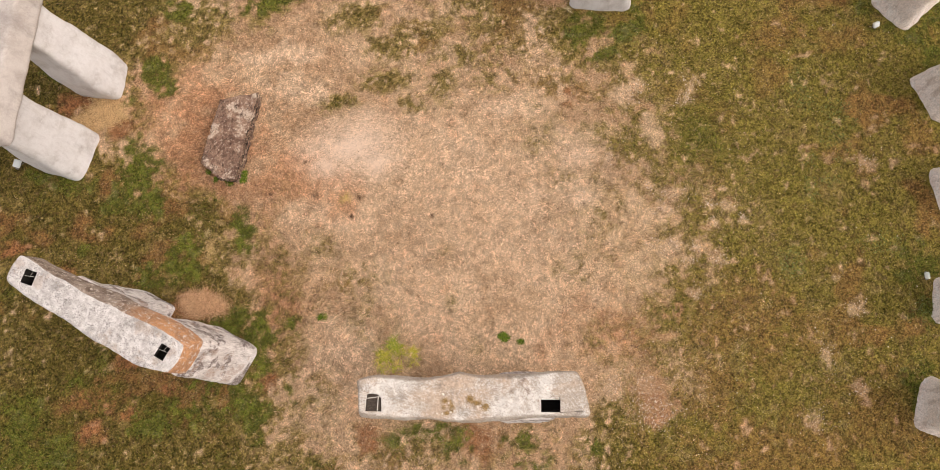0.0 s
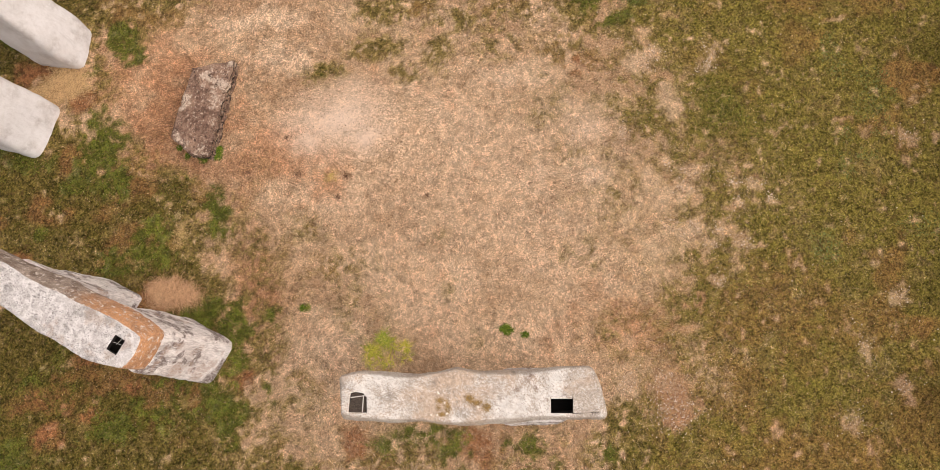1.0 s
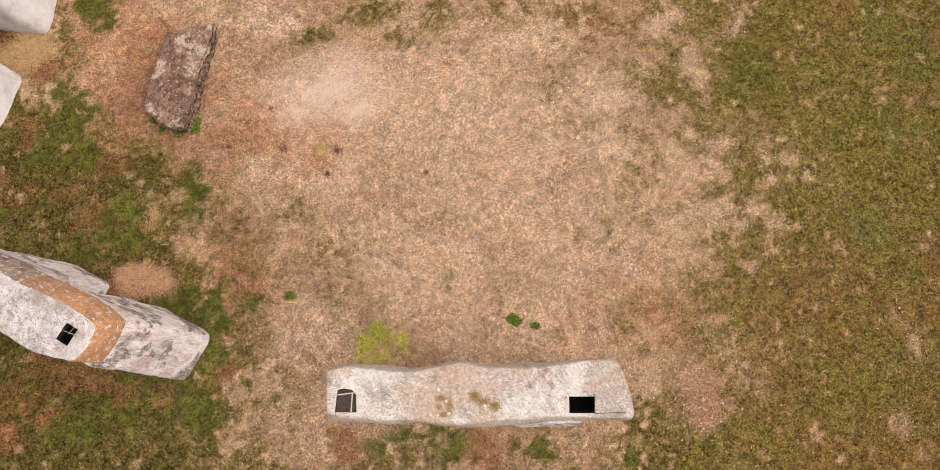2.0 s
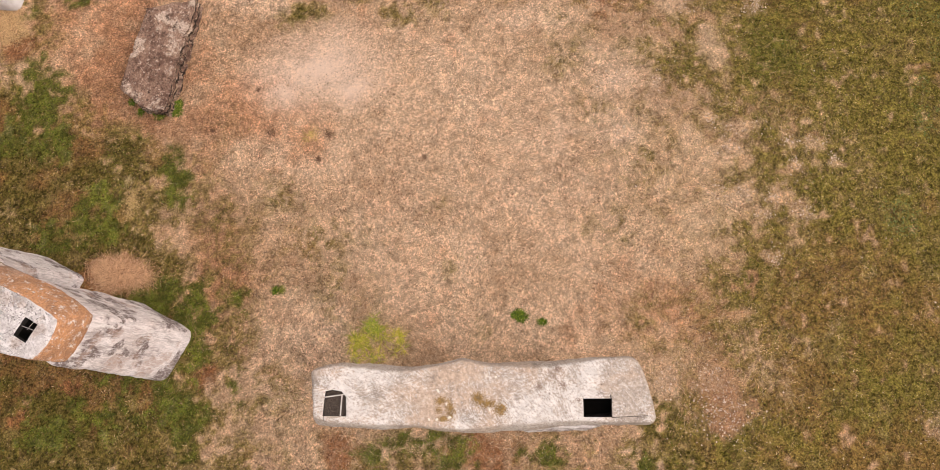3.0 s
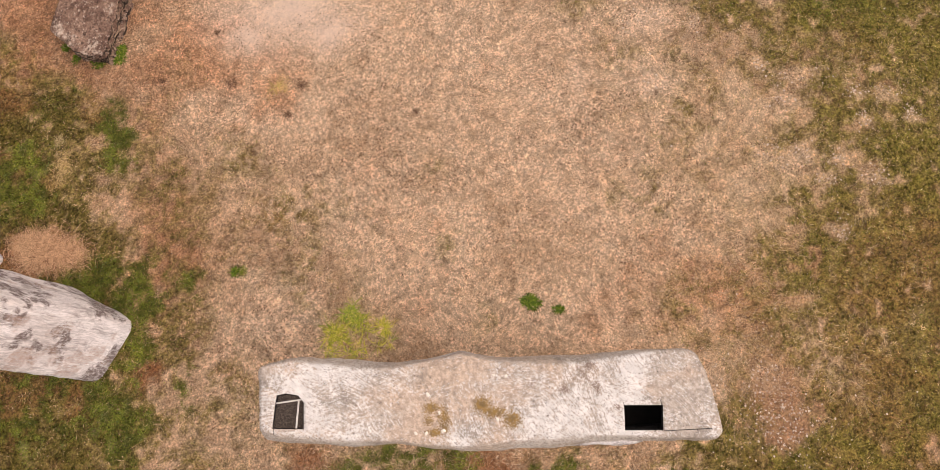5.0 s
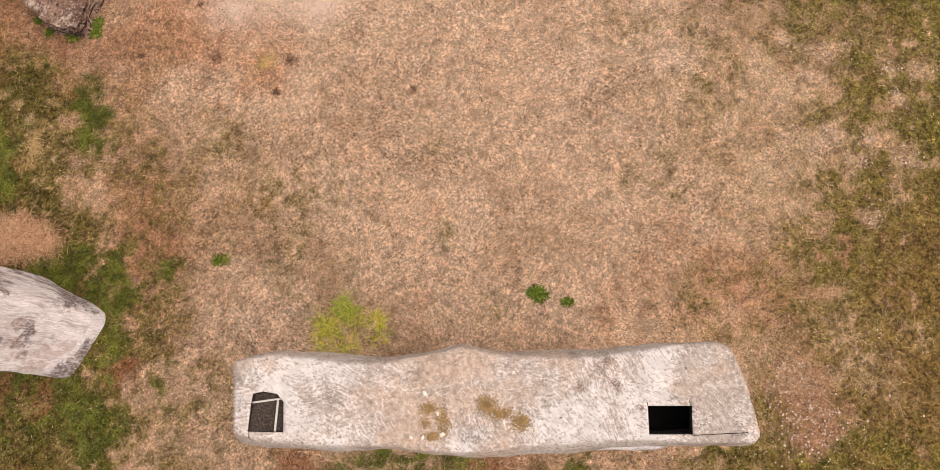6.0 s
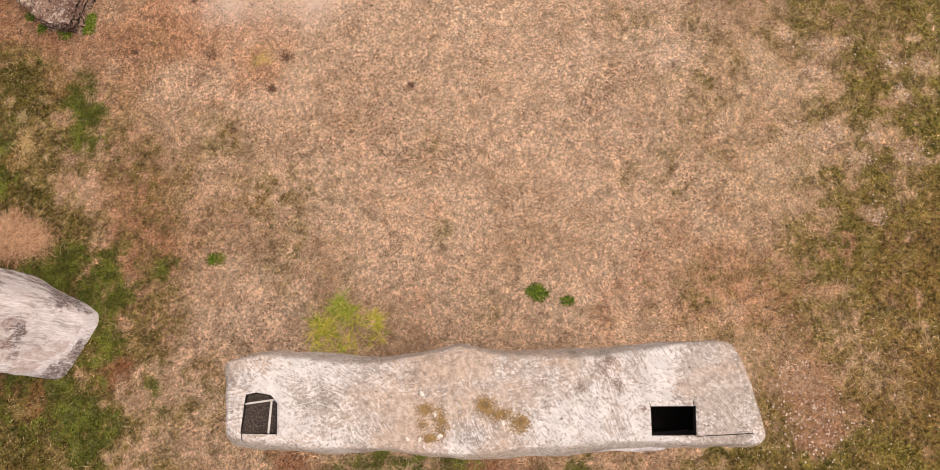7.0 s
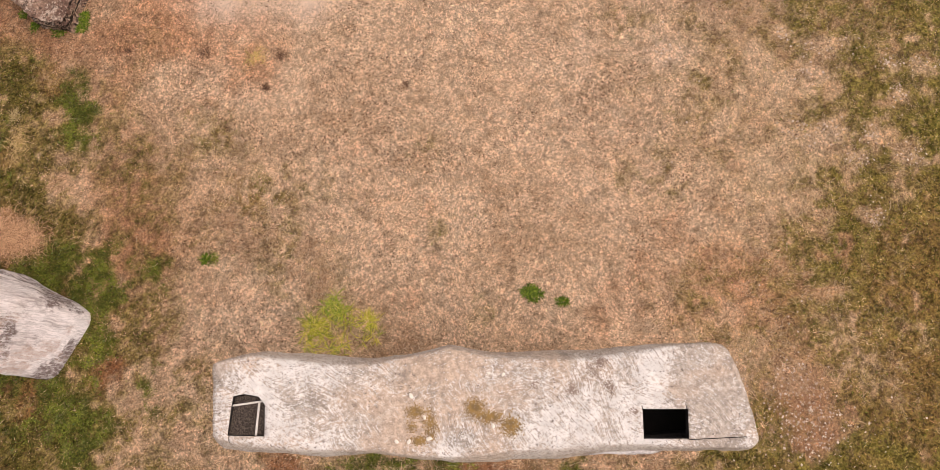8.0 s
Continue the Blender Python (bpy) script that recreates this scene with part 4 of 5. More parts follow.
# ---- spotlights on short stakes ----
def flood_light(x, y, turn, tilt, size=0.8, wired=False):
    root = tagged(new("flood_light"), "small white flood light on a ground stake", "light", "flood lights")
    p, faces = unit_block(6, 5, 4)
    body = rounded(p, (0.1, 0.085, 0.055), 0.02)
    body[:, :2] *= (1 + 0.12 * p[:, 2:3])
    aim = pose(0, 0, 0.16, tilt, 0, 0)
    housing = part("housing", mesh_of("housing", body, faces, [enamel]), root, aim)
    part("glass", mesh_of("glass", rounded(p, (0.092, 0.078, 0.006), 0.005), faces, [lamp_glass]), housing, pose(0, 0, 0.058), "pale flat glass front")
    part("bracket", bar("bracket", (-0.12, 0, 0.16), (-0.12, 0, 0.06), 0.012, steel, 0.03), root)
    part("bracket", bar("bracket", (0.12, 0, 0.16), (0.12, 0, 0.06), 0.012, steel, 0.03), root)
    part("crossbar", bar("crossbar", (-0.126, 0, 0.06), (0.126, 0, 0.06), 0.012, steel, 0.03), root)
    part("stake", bar("stake", (0, 0, -0.1), (0, 0, 0.066), 0.02, steel), root)
    if wired:
        part("cable", bar("cable", (0, -0.03, 0.05), (0.2, -0.16, 0.012), 0.012, steel), root)
    root.matrix_world = pose(x, y, 0, 0, 0, turn) @ Matrix.Scale(size, 4)
    return root


flood_light(-11.95, 6.78, 75, 40, 1.0, True)
flood_light(11.3, 8.5, 20, 45)
flood_light(11.18, 1.68, 90, 45)


# ---- blades, straw, leaves ----
def tint_mesh(name, co, tris, tint, material):
    """A big triangle mesh with one colour a point."""
    me = bpy.data.meshes.new(name)
    me.vertices.add(len(co))
    me.vertices.foreach_set("co", co.astype(np.float32).ravel())
    me.loops.add(tris.size)
    me.loops.foreach_set("vertex_index", tris.astype(np.int32).ravel())
    me.polygons.add(len(tris))
    me.polygons.foreach_set("loop_start", (np.arange(len(tris)) * 3).astype(np.int32))
    me.update(calc_edges=True)
    rgba = np.concatenate([tint, np.ones((len(tint), 1))], 1)
    me.attributes.new("tint", "FLOAT_COLOR", "POINT").data.foreach_set("color", rgba.astype(np.float32).ravel())
    me.materials.append(material)
    return me


def short_blades(rs, x, y, z, length, width, lift, tint):
    """Flat pointed blades of two triangles, leaning at lift degrees from the ground."""
    n = len(x)
    a, e = rs.rand(n) * 2 * np.pi, np.radians(lift)
    way = np.stack([np.cos(a) * np.cos(e), np.sin(a) * np.cos(e), np.sin(e)], 1)
    side = np.stack([-np.sin(a), np.cos(a), 0.35 * (rs.rand(n) - 0.5)], 1) * (width / 2)[:, None]
    root = np.stack([x, y, z], 1)
    mid = root + way * (length * 0.45)[:, None]
    tip = root + way * length[:, None]
    tip[:, 2] -= length * 0.12 * np.sin(e)
    co = np.stack([root, mid + side, mid - side, tip], 1).reshape(-1, 3)
    i = np.arange(n)[:, None] * 4
    tris = np.concatenate([i + np.array([[0, 1, 2]]), i + np.array([[2, 1, 3]])], 0)
    return co, tris, np.repeat(tint, 4, 0)


def long_straws(rs, x, y, z, length, width, lift, bend, tint, a=None):
    """Arched narrow strips of five triangles."""
    n = len(x)
    a = rs.rand(n) * 2 * np.pi if a is None else a
    turn = (rs.rand(n) - 0.5) * bend
    rows = []
    pos = np.stack([x, y, z], 1)
    e = np.radians(lift)
    for s, w in ((0.0, 0.8), (0.38, 1.0), (0.72, 0.8), (1.0, 0.0)):
        side = np.stack([-np.sin(a), np.cos(a), np.zeros(n)], 1) * (width * w / 2)[:, None]
        rows += [pos + side, pos - side] if w else [pos]
        step = length * 0.34
        pos = pos + np.stack([np.cos(a) * np.cos(e), np.sin(a) * np.cos(e), np.sin(e)], 1) * step[:, None]
        a, e = a + turn, e - np.radians(lift) * 0.75
    co = np.stack(rows, 1).reshape(-1, 3)
    i = np.arange(n)[:, None] * 7
    tris = np.concatenate([i + np.array([t]) for t in ((0, 1, 2), (1, 3, 2), (2, 3, 4), (3, 5, 4), (4, 5, 6))], 0)
    return co, tris, np.repeat(tint, 7, 0)


def shades(rs, n, *pairs):
    """Mix of colours: (share, dark, light) each, every blade somewhere between the two."""
    share = np.array([p[0] for p in pairs], float)
    which = rs.choice(len(pairs), n, p=share / share.sum())
    lo, hi = np.array([p[1] for p in pairs])[which], np.array([p[2] for p in pairs])[which]
    return lo + (hi - lo) * rs.rand(n, 1)


def scatter(rs, n, x0, x1, y0, y1):
    return x0 + (x1 - x0) * rs.rand(n), y0 + (y1 - y0) * rs.rand(n)


def spread(rs, n, near_share=0.55):
    """Places all over the seen lawn, closer together in its middle."""
    m = int(n * near_share)
    xa, ya = scatter(rs, m, -8.0, 8.0, -1.5, 7.0)
    xb, yb = scatter(rs, n - m, -14.2, 14.2, -4.4, 12.2)
    xa, ya = xa + rs.randn(m) * 1.6, ya + rs.randn(m) * 1.0
    return np.concatenate([xa, xb]), np.concatenate([ya, yb])


def dry_grass():
    rs = np.random.RandomState(3)
    x, y = spread(rs, 600000)
    t, lu, ru, pa, du, um, se = fields(x, y)
    clump, li = rough_noise(x, y, 0.45, 201, 5), litter(x, y)
    keep = rs.rand(len(x)) < (1 - 0.75 * lu) * (1 - 0.8 * du) * np.clip(0.45 + 2.2 * (clump - 0.45), 0.1, 1) * (1 - 0.45 * bare(x, y)) * (1 - 0.6 * li * (1 - t))
    x, y, t, ru, pa, um, se, li = x[keep], y[keep], t[keep], ru[keep], pa[keep], um[keep], se[keep], li[keep]
    n = len(x)
    straw = shades(rs, n, (5, (0.58, 0.39, 0.235), (0.93, 0.70, 0.49)), (2, (0.30, 0.175, 0.095), (0.52, 0.335, 0.20)), (1.6, (0.10, 0.047, 0.02), (0.22, 0.115, 0.055)))
    # the darkest olive blades hold the shade between tufts in their tint
    olive = shades(rs, n, (3, (0.032, 0.029, 0.006), (0.12, 0.098, 0.02)), (2.6, (0.10, 0.085, 0.016), (0.26, 0.20, 0.055)), (1.6, (0.18, 0.125, 0.05), (0.37, 0.27, 0.12)), (1.3, (0.05, 0.075, 0.012), (0.16, 0.17, 0.03)))
    rusty = shades(rs, n, (1, (0.22, 0.10, 0.05), (0.42, 0.22, 0.12)))
    straw = straw * (1 - se[:, None] * np.array((0.12, 0.13, 0.22)))
    olive = olive * (1 + se[:, None] * np.array((0.32, 0.24, 0.05))) * (1 + np.array((0.25, 0.18, 0.25)) * (1 - t)[:, None])
    straw = straw * (1 + 0.14 * pa[:, None]) * (1 - np.array((0.12, 0.18, 0.22)) * ramp(-x, 2.5, 5.0)[:, None])
    straw = straw * (1 - um[:, None] * np.array((0.24, 0.38, 0.44)))
    tint = np.where((rs.rand(n) < 0.92 * t)[:, None], olive, straw)
    tint = np.where((rs.rand(n) < ru * 0.8)[:, None], rusty, tint)
    tint = tint * (1 - (0.2 + 0.2 * t) * (1 - 2 * ramp(rough_noise(x, y, 0.3, 301, 4), 0.34, 0.66)))[:, None] * (1 - 0.4 * li)[:, None]
    tint = tint * np.clip(1 + (0.16 + 0.16 * t) * grain(x, y, 0.1, 321, 2) + (0.12 + 0.1 * t) * grain(x, y, 0.045, 327, 1), 0.3, 1.8)[:, None]
    dry = 1 - ramp(t, 0.3, 0.8)
    co = short_blades(rs, x, y, ground_z(x, y) + 0.004, 0.03 + (0.04 + 0.06 * dry) * rs.rand(n), 0.0024 + (0.0042 - 0.002 * dry) * rs.rand(n), 3 + 26 * rs.rand(n) ** 2, tint)
    return tagged(new("dry_grass", tint_mesh("dry_grass", *co, blade_mat)), "short dry straw-coloured and olive grass over soil", "grass", kind="stuff")


def green_grass():
    rs = np.random.RandomState(5)
    x, y = spread(rs, 1200000, 0.5)
    t, lu, ru, pa, du, um, se = fields(x, y)
    keep = rs.rand(len(x)) < np.clip(lu * 0.95 + 0.03 * t, 0, 1)
    x, y, lu = x[keep], y[keep], lu[keep]
    n = len(x)
    hue = rough_noise(x, y, 1.6, 221, 2)[:, None]
    tint = shades(rs, n, (5, (0.06, 0.085, 0.010), (0.175, 0.20, 0.024)), (1.5, (0.13, 0.145, 0.015), (0.27, 0.28, 0.042)), (0.4, (0.15, 0.13, 0.05), (0.3, 0.24, 0.1)))
    tint = tint * (0.75 + 0.5 * hue) + np.array((0.05, 0.03, 0.0)) * np.clip(hue - 0.5, 0, 1)
    tint = tint * (0.5 + 0.78 * ramp(rough_noise(x, y, 0.13, 311, 4), 0.34, 0.68))[:, None]
    co = short_blades(rs, x, y, ground_z(x, y) + 0.004, 0.022 + 0.036 * rs.rand(n), 0.006 + 0.008 * rs.rand(n), 8 + 46 * rs.rand(n), tint)
    return tagged(new("green_grass", tint_mesh("green_grass", *co, blade_mat)), "lush short green grass in ragged patches", "grass", kind="stuff")


def loose_straw():
    rs = np.random.RandomState(7)
    x, y = spread(rs, 130000, 0.8)
    t, lu, ru, pa, du, um, se = fields(x, y)
    keep = rs.rand(len(x)) < (1 - t) ** 2 * (1 - 0.9 * lu) * (1 - 0.25 * pa) * (1 - 0.8 * du) * (1 - 0.8 * ramp(-x, 2.0, 4.6)) * (1 - 0.6 * bare(x, y))
    x, y = x[keep], y[keep]
    n = len(x)
    tint = shades(rs, n, (5, (0.52, 0.35, 0.21), (0.84, 0.62, 0.42)), (3, (0.24, 0.12, 0.055), (0.44, 0.25, 0.13)))
    co = long_straws(rs, x, y, ground_z(x, y) + 0.012, 0.06 + 0.2 * rs.rand(n) ** 2, 0.0016 + 0.0016 * rs.rand(n), 2 + 6 * rs.rand(n), 1.5, tint)
    return tagged(new("loose_straw", tint_mesh("loose_straw", *co, blade_mat)), "loose bleached straw strands scattered on the soil", "straw", kind="stuff")


def leafy_weeds():
    """Broad little leaves of creeping weeds in the turf."""
    rs = np.random.RandomState(9)
    x, y = spread(rs, 160000, 0.3)
    v = ramp(patches(x, y, LEAFY) + 0.9 * (rough_noise(x, y, 0.3, 241) - 0.5), 0.3, 0.9)
    t, lu, ru, pa, du, um, se = fields(x, y)
    keep = rs.rand(len(x)) < 0.9 * v + 0.04 * lu
    x, y = x[keep], y[keep]
    n = len(x)
    tint = shades(rs, n, (3, (0.09, 0.12, 0.03), (0.19, 0.22, 0.06)), (2, (0.14, 0.18, 0.05), (0.24, 0.27, 0.09)))
    co = short_blades(rs, x, y, ground_z(x, y) + 0.02, 0.028 + 0.035 * rs.rand(n), 0.015 + 0.016 * rs.rand(n), 5 + 25 * rs.rand(n), tint)
    return tagged(new("leafy_weeds", tint_mesh("leafy_weeds", *co, blade_mat)), "creeping broad-leaved green weeds in the turf", "weeds", kind="stuff")


def gravel():
    """Whitish chips on worn soil, each a lumpy little octahedron."""
    rs = np.random.RandomState(13)
    spots = [(cx + rs.randn() * rx * 0.75, cy + rs.randn() * ry * 0.75) for cx, cy, rx, ry in GRAVEL for _ in range(int(60 + 600 * rx * ry + 170 * (abs(cx - 4.05) < 0.1)))]
    xs, ys = scatter(rs, 700, 2.5, 12, -3, 9)
    spots += list(zip(xs, ys))
    oct_v = np.array([(1, 0, 0), (0, 1, 0), (-1, 0, 0), (0, -1, 0), (0, 0, 1), (0, 0, -1)], float)
    oct_f = np.array([(0, 1, 4), (1, 2, 4), (2, 3, 4), (3, 0, 4), (1, 0, 5), (2, 1, 5), (3, 2, 5), (0, 3, 5)])
    co, tris = [], []
    for n, (x, y) in enumerate(spots):
        r = 0.005 + 0.018 * rs.rand() ** 2.6
        v = oct_v * (0.7 + 0.6 * rs.rand(6, 1)) * r * np.array((1, 0.8, 0.55))
        a = rs.rand() * 6.28
        v = v @ np.array([(math.cos(a), math.sin(a), 0), (-math.sin(a), math.cos(a), 0), (0, 0, 1)])
        co.append(v + np.array((x, y, 0.012)))
        tris.append(oct_f + 6 * n)
    co = np.concatenate(co)
    co[:, 2] += ground_z(co[:, 0], co[:, 1])
    tint = np.repeat(shades(rs, len(spots), (4, (0.56, 0.42, 0.32), (0.88, 0.76, 0.63)), (2, (0.44, 0.28, 0.19), (0.62, 0.45, 0.34))), 6, 0)
    return tagged(new("gravel", tint_mesh("gravel", co, np.concatenate(tris), tint, blade_mat)), "scattered whitish limestone chips on worn soil", "gravel", kind="stuff")


def dead_bits():
    """Dark crumbs of dead leaves and dung on the open soil."""
    rs = np.random.RandomState(11)
    x, y = spread(rs, 110000, 0.75)
    t, lu, ru, pa, du, um, se = fields(x, y)
    crowd = ramp(rough_noise(x, y, 0.5, 331, 3), 0.42, 0.7) * (0.35 + 0.65 * ramp(rough_noise(x, y, 2.2, 341, 2), 0.35, 0.65))
    keep = rs.rand(len(x)) < (1 - t) * (1 - lu) * (1 - 0.8 * du) * crowd
    x, y = x[keep], y[keep]
    n = len(x)
    tint = shades(rs, n, (2, (0.075, 0.036, 0.018), (0.16, 0.083, 0.044)), (1.5, (0.16, 0.085, 0.045), (0.27, 0.15, 0.08)))
    co = short_blades(rs, x, y, ground_z(x, y) + 0.014, 0.014 + 0.036 * rs.rand(n) ** 2, 0.008 + 0.014 * rs.rand(n), 2 + 12 * rs.rand(n), tint)
    return tagged(new("leaf_litter", tint_mesh("leaf_litter", *co, blade_mat)), "dark brown crumbs of dead leaves on bare soil", "litter", kind="stuff")


dead_bits()
dry_grass()
green_grass()
loose_straw()
leafy_weeds()
gravel()


# ---- single plants and straw heaps ----
def crowns_in(rs, x, y, r, n, size):
    """Crowns of a small plant, thickest in its middle, inside an oval."""
    a, d = rs.rand(n) * 2 * np.pi, 1.5 * r * rs.rand(n) ** 0.8
    return [(x + q * math.cos(b), y + 0.75 * q * math.sin(b), size) for b, q in zip(a, d)]


def clump(name, rs, spots, per, length, width, lift, pairs, label, category, group=""):
    """A plant of arching blades out of a few crowns (x, y, spread)."""
    xs, ys, a = [], [], []
    for cx, cy, r in spots:
        ang, d = rs.rand(per) * 2 * np.pi, r * np.sqrt(rs.rand(per)) * 0.6
        xs.append(cx + d * np.cos(ang))
        ys.append(cy + d * np.sin(ang))
        a.append(ang + rs.randn(per) * 0.5)
    x, y, a = np.concatenate(xs), np.concatenate(ys), np.concatenate(a)
    n = len(x)
    co = long_straws(rs, x, y, ground_z(x, y) + 0.005, length * (0.5 + 0.7 * rs.rand(n)), width * (0.7 + 0.6 * rs.rand(n)), lift[0] + (lift[1] - lift[0]) * rs.rand(n), 0.5, shades(rs, n, *pairs), a)
    return tagged(new(name, tint_mesh(name, *co, blade_mat)), label, category, group)


def heap(name, cx, cy, rx, ry, n, high, pairs, label, long=1.0):
    """A low heap of tangled straw."""
    rs = np.random.RandomState(int(abs(cx * 31 + cy * 17)) + 1)
    lumps = np.stack([cx + rs.randn(9) * rx * 0.38, cy + rs.randn(9) * ry * 0.38], 1)[rs.randint(0, 9, n)]
    x, y = lumps[:, 0] + rs.randn(n) * rx * 0.3, lumps[:, 1] + rs.randn(n) * ry * 0.3
    d = ((x - cx) / rx) ** 2 + ((y - cy) / ry) ** 2
    z = ground_z(x, y) + 0.01 + high * np.exp(-1.6 * d) * rs.rand(n)
    co = long_straws(rs, x, y, z, long * (0.05 + 0.15 * rs.rand(n)), 0.0022 + 0.005 * rs.rand(n) ** 2, rs.rand(n) * 16, 1.4, shades(rs, n, *pairs))
    return tagged(new(name, tint_mesh(name, *co, blade_mat)), label, "straw")


rs = np.random.RandomState(21)
YELLOW = ((4, (0.52, 0.46, 0.04), (0.92, 0.78, 0.15)), (2, (0.16, 0.22, 0.03), (0.34, 0.38, 0.07)), (1, (0.5, 0.36, 0.12), (0.62, 0.48, 0.2)))
LIME = ((4, (0.33, 0.32, 0.03), (0.66, 0.60, 0.085)), (2, (0.12, 0.17, 0.018), (0.30, 0.32, 0.045)), (2.5, (0.54, 0.42, 0.075), (0.86, 0.70, 0.18)))
crowns = [(cx + rs.randn() * r, cy + rs.randn() * r * 0.8, 0.07) for cx, cy, r, n in (
    (-2.54, 0.95, 0.06, 8), (-2.42, 0.86, 0.05, 6), (-2.57, 0.81, 0.04, 4), (-2.36, 0.72, 0.05, 5), (-2.28, 0.97, 0.06, 5), (-2.05, 1.02, 0.05, 5), (-1.98, 0.88, 0.06, 4)) for _ in range(n)]
clump("yellow_grass", rs, crowns, 9, 0.19, 0.0085, (12, 62), LIME, "yellow-green clump of broad-bladed grass on dry soil", "grass clump")
crowns = [(-1.74 + rs.randn() * 0.075, 0.88 + rs.randn() * 0.05, 0.06) for _ in range(10)]
clump("yellow_grass", rs, crowns, 9, 0.19, 0.0085, (10, 60), LIME, "yellowing spiky grass clump on dry soil", "grass clump")
crowns = [(cx + rs.randn() * 0.04, cy + rs.randn() * 0.03, 0.05) for cx, cy in ((-2.56, 0.62), (-2.5, 0.57), (-2.2, 0.56), (-2.12, 0.53), (-2.28, 0.53), (-1.82, 0.62), (-1.66, 0.66), (-2.05, 0.66)) for _ in range(2)]
clump("yellow_grass", rs, crowns, 8, 0.17, 0.009, (8, 50), YELLOW, "thin golden grass blades dying off on dry soil", "grass clump")
crowns = [(-2.2 + rs.randn() * 0.085, 1.15 + rs.randn() * 0.06, 0.06) for _ in range(13)]
clump("green_grass_clump", rs, crowns, 16, 0.17, 0.008, (20, 70), ((4, (0.13, 0.20, 0.025), (0.36, 0.43, 0.06)), (2, (0.36, 0.38, 0.05), (0.62, 0.58, 0.11))), "fresh green grass clump beside yellowing blades", "grass clump")
heap("yellow_tuft", -3.2, 5.0, 0.2, 0.18, 110, 0.05, ((1, (0.5, 0.35, 0.1), (0.76, 0.56, 0.2)),), "thin yellowed tuft of grass on bare soil", 0.9)
GREEN = ((3, (0.035, 0.065, 0.005), (0.09, 0.14, 0.010)), (1.2, (0.13, 0.18, 0.015), (0.21, 0.26, 0.025)))
for x, y, r, n in ((0.55, 1.09, 0.08, 26), (0.98, 0.95, 0.03, 5), (-4.02, 2.0, 0.02, 3)):
    clump("weed", rs, crowns_in(rs, x, y, r, n, 0.05), 24, 0.075, 0.015, (15, 75), GREEN, "small bright green weed alone on dry soil", "weed", "weeds")
for x, y, r, n in ((-5.95, 5.84, 0.09, 16), (-6.64, 5.9, 0.06, 8), (-6.3, 5.76, 0.06, 6), (-5.84, 5.97, 0.06, 7), (-6.84, 6.1, 0.05, 4)):
    clump("weed", rs, crowns_in(rs, x, y, r, n, 0.06), 20, 0.06, 0.018, (8, 60), GREEN, "leafy green weed at the foot of the slab", "weed", "weeds by the slab")
STRAW = ((4, (0.52, 0.33, 0.15), (0.86, 0.60, 0.33)), (1.0, (0.16, 0.08, 0.035), (0.34, 0.18, 0.08)))
FOX = ((4, (0.48, 0.26, 0.135), (0.86, 0.56, 0.34)), (1.3, (0.12, 0.055, 0.025), (0.30, 0.15, 0.07)))
heap("straw_mound", -7.0, 2.5, 0.5, 0.4, 8000, 0.18, FOX, "reddish dry straw heap between two standing stones", 1.0)
heap("straw_mound", -9.75, 8.0, 0.65, 0.4, 6500, 0.14, STRAW, "golden dry straw heap between two standing stones", 1.4)
heap("straw_mound", 2.75, 10.25, 0.5, 0.3, 1200, 0.08, FOX, "reddish dry straw heap beside a standing stone")
heap("dry_tuft", -6.88, 4.46, 0.12, 0.16, 110, 0.06, ((1, (0.36, 0.25, 0.11), (0.60, 0.45, 0.24)),), "bleached dry grass tuft in the turf", 0.6)
heap("dry_tuft", -6.84, 3.95, 0.17, 0.26, 270, 0.06, ((1, (0.46, 0.29, 0.12), (0.72, 0.50, 0.24)),), "straw-yellow dry grass tuft in the turf", 0.75)

heap("dry_tuft", 3.2, 9.84, 0.12, 0.08, 60, 0.04, ((1, (0.6, 0.46, 0.28), (0.8, 0.66, 0.44)),), "pale dry grass tuft beside a standing stone", 0.8)
for x, y, r in ((-5.17, 5.34, 0.05), (-4.03, 5.15, 0.1), (-2.85, 5.04, 0.1), (-3.08, 4.55, 0.07), (-0.97, 4.38, 0.06), (-4.26, 6.14, 0.05)):
    heap("withered_weed", x, y, r, r * 0.8, int(1500 * r), 0.02, ((1, (0.07, 0.035, 0.02), (0.19, 0.10, 0.06)),), "dark withered weed flat on bare soil", 0.4)
tagged(new("twig", bar("twig", (3.96, 8.86, 0.03), (4.3, 8.72, 0.035), 0.014, make_twig(), 0.016)), "thin bare brown twig lying in the grass", "twig")


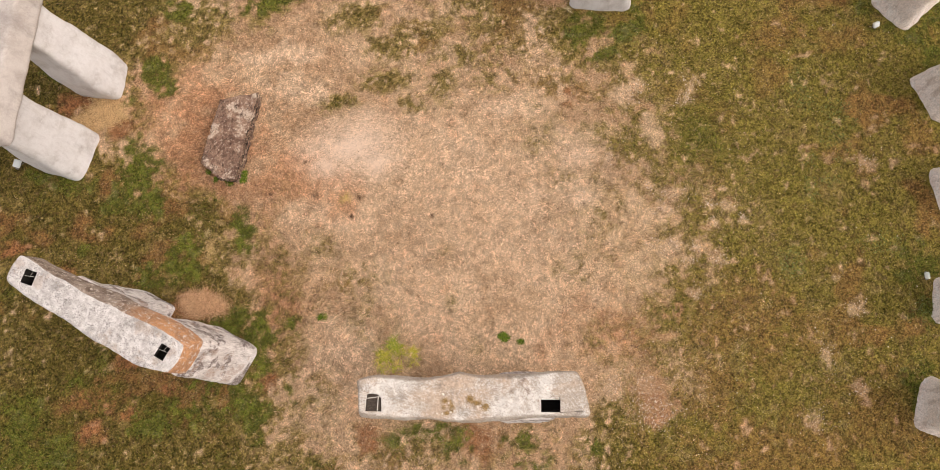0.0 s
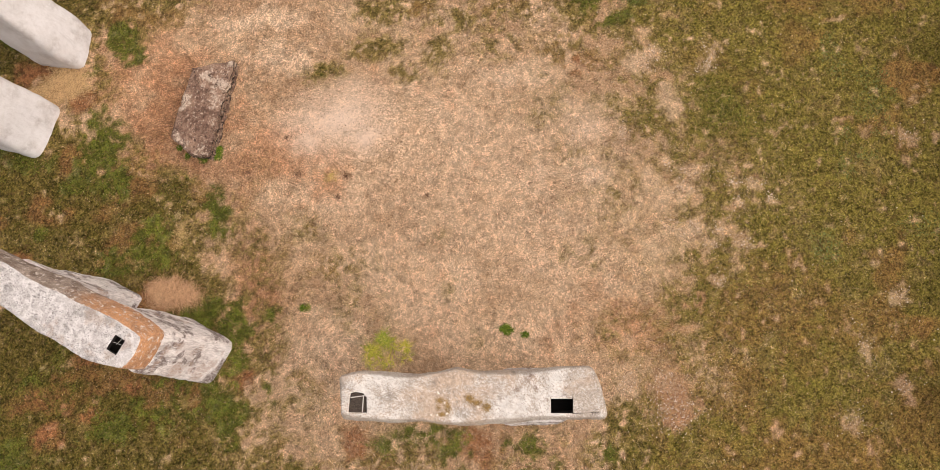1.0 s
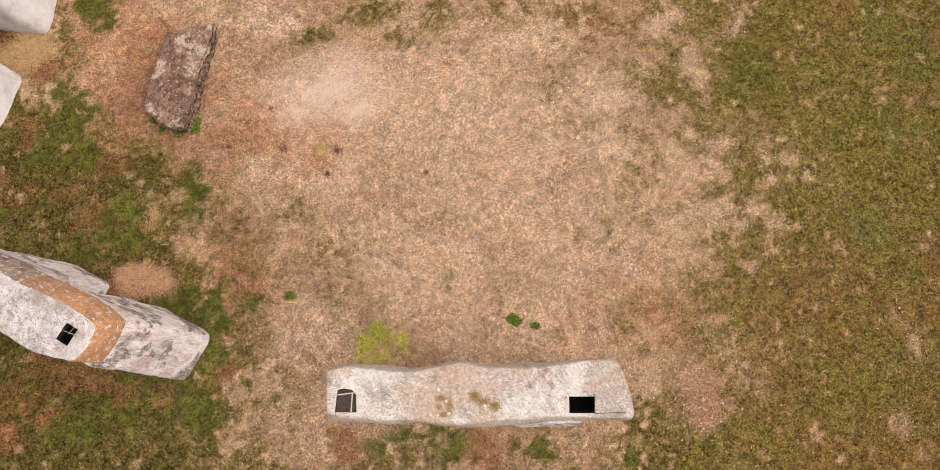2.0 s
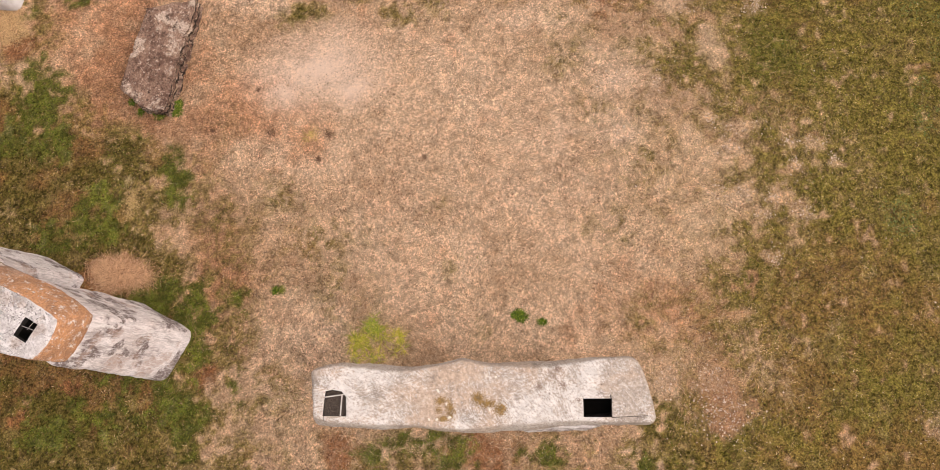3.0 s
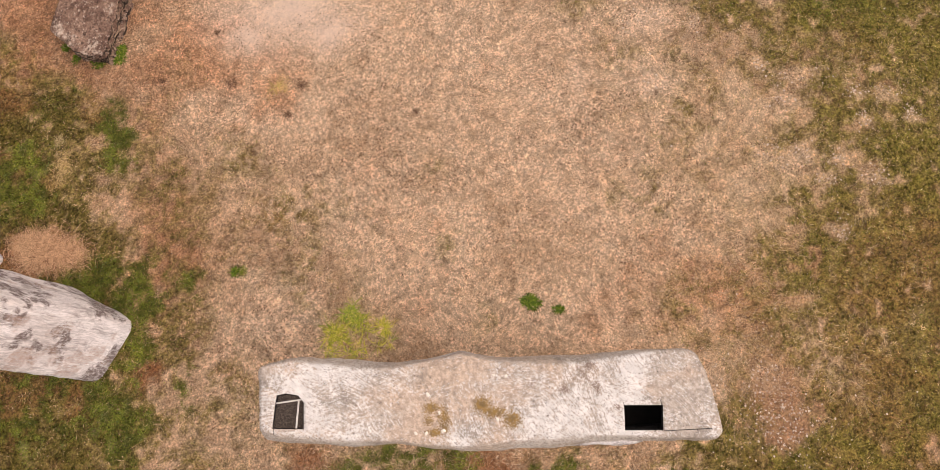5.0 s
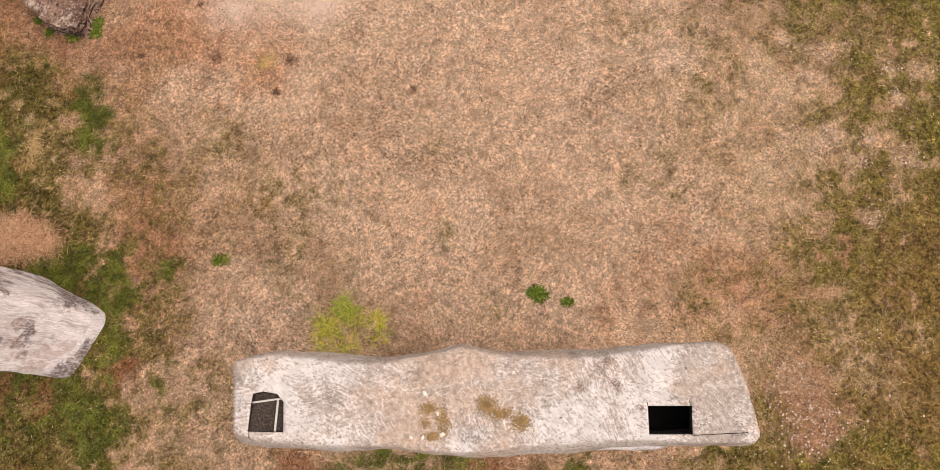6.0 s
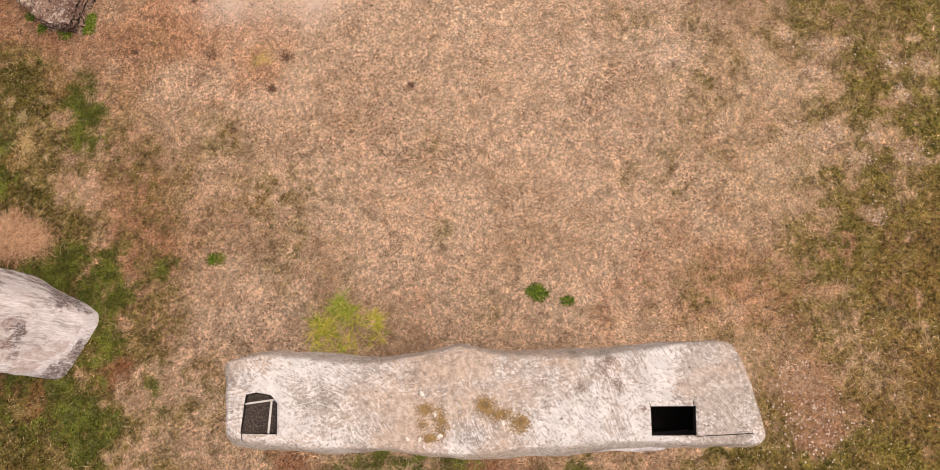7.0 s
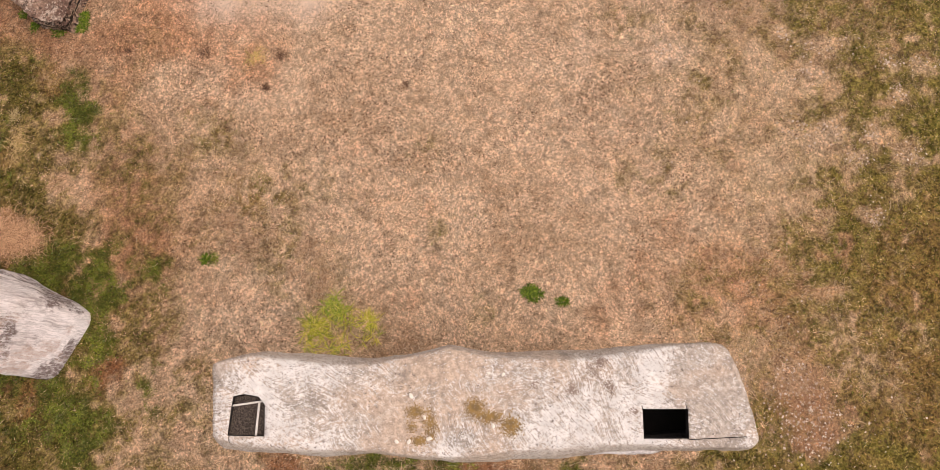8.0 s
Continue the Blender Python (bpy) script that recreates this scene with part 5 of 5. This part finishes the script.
# ---- small things on the lintels ----
def small_pebbles():
    rs = np.random.RandomState(31)
    p, faces = unit_block(4, 4, 3)
    ball = rounded(p, (1, 1, 1), 1.0)
    for x, y, r in ((-0.78, -0.12, 0.028), (-0.13, -0.41, 0.024), (-0.66, -0.47, 0.024), (-0.82, -0.48, 0.022), (-0.92, -0.47, 0.022), (-0.01, -0.01, 0.02),
                    (-0.13, 0.01, 0.018), (-0.64, -0.47, 0.015), (-0.68, -0.3, 0.02)):
        v = ball * np.array((1.2, 0.8, 0.5)) * 0.8 * r * (0.85 + 0.3 * rs.rand(len(ball), 1))
        ob = new("pebble", mesh_of("pebble", v, faces, [pale_stone]))
        ob.matrix_world = pose(x, y, 3.545 + lay_on(lintel_a, [(x, y, 0.0)], r * 0.38)[0][2], 0, 0, rs.rand() * 360)
        tagged(ob, "small whitish pebble lying on a plaster lintel", "pebble", "pebbles on the lintel")


def lichen_crust(rs, cx, cy, rx, ry, n):
    """Thin ochre flakes crowded about one place."""
    verts, faces = [], []
    for _ in range(int(2.2 * n)):
        x, y, r, a = cx + rs.randn() * rx * 0.65, cy + rs.randn() * ry * 0.65, 0.002 + 0.0045 * rs.rand(), rs.rand() * 6.28
        base = len(verts)
        for side in range(5):
            q = r * (0.6 + 0.8 * rs.rand())
            verts.append((x + q * math.cos(a + side * 1.257), y + q * math.sin(a + side * 1.257), 0.0))
        verts.append((x, y, 0.003))
        faces += [(base + side, base + (side + 1) % 5, base + 5) for side in range(5)]
    return verts, faces


def lay_on(ob, verts, lift):
    """Drop points straight down on to an object's top."""
    out = []
    for x, y, z in verts:
        hit, place, normal, index = ob.ray_cast(Vector((x, y, 2.0)), Vector((0, 0, -1)))
        out.append((x, y, (place.z if hit else 0.3) + z + lift))
    return out


bpy.context.view_layer.update()
rs = np.random.RandomState(41)
for spot in ((-0.76, -0.25, 0.055, 0.04, 190), (-0.64, -0.36, 0.045, 0.10, 230), (-0.79, -0.37, 0.03, 0.04, 60), (-0.74, -0.48, 0.05, 0.025, 130),
             (-0.26, -0.26, 0.065, 0.06, 330), (-0.15, -0.34, 0.07, 0.035, 230), (0.02, -0.42, 0.065, 0.06, 380)):
    v, f = lichen_crust(rs, *spot)
    part("lichen", mesh_of("lichen", lay_on(lintel_a, v, 0.002), f, [lichen]), lintel_a, label="ochre lichen crust")["kind"] = "stuff"
for spot in ((0.80, 0.02, 0.05, 0.035, 70), (0.54, -0.18, 0.04, 0.035, 60), (0.85, -0.19, 0.035, 0.05, 70), (1.03, -0.39, 0.025, 0.025, 25), (0.72, -0.06, 0.06, 0.05, 45), (0.24, -0.12, 0.03, 0.03, 20)):
    v, f = lichen_crust(rs, *spot)
    part("lichen", mesh_of("lichen", lay_on(lintel_a, v, 0.002), f, [sooty]), lintel_a, label="sooty grey lichen crust")["kind"] = "stuff"
small_pebbles()
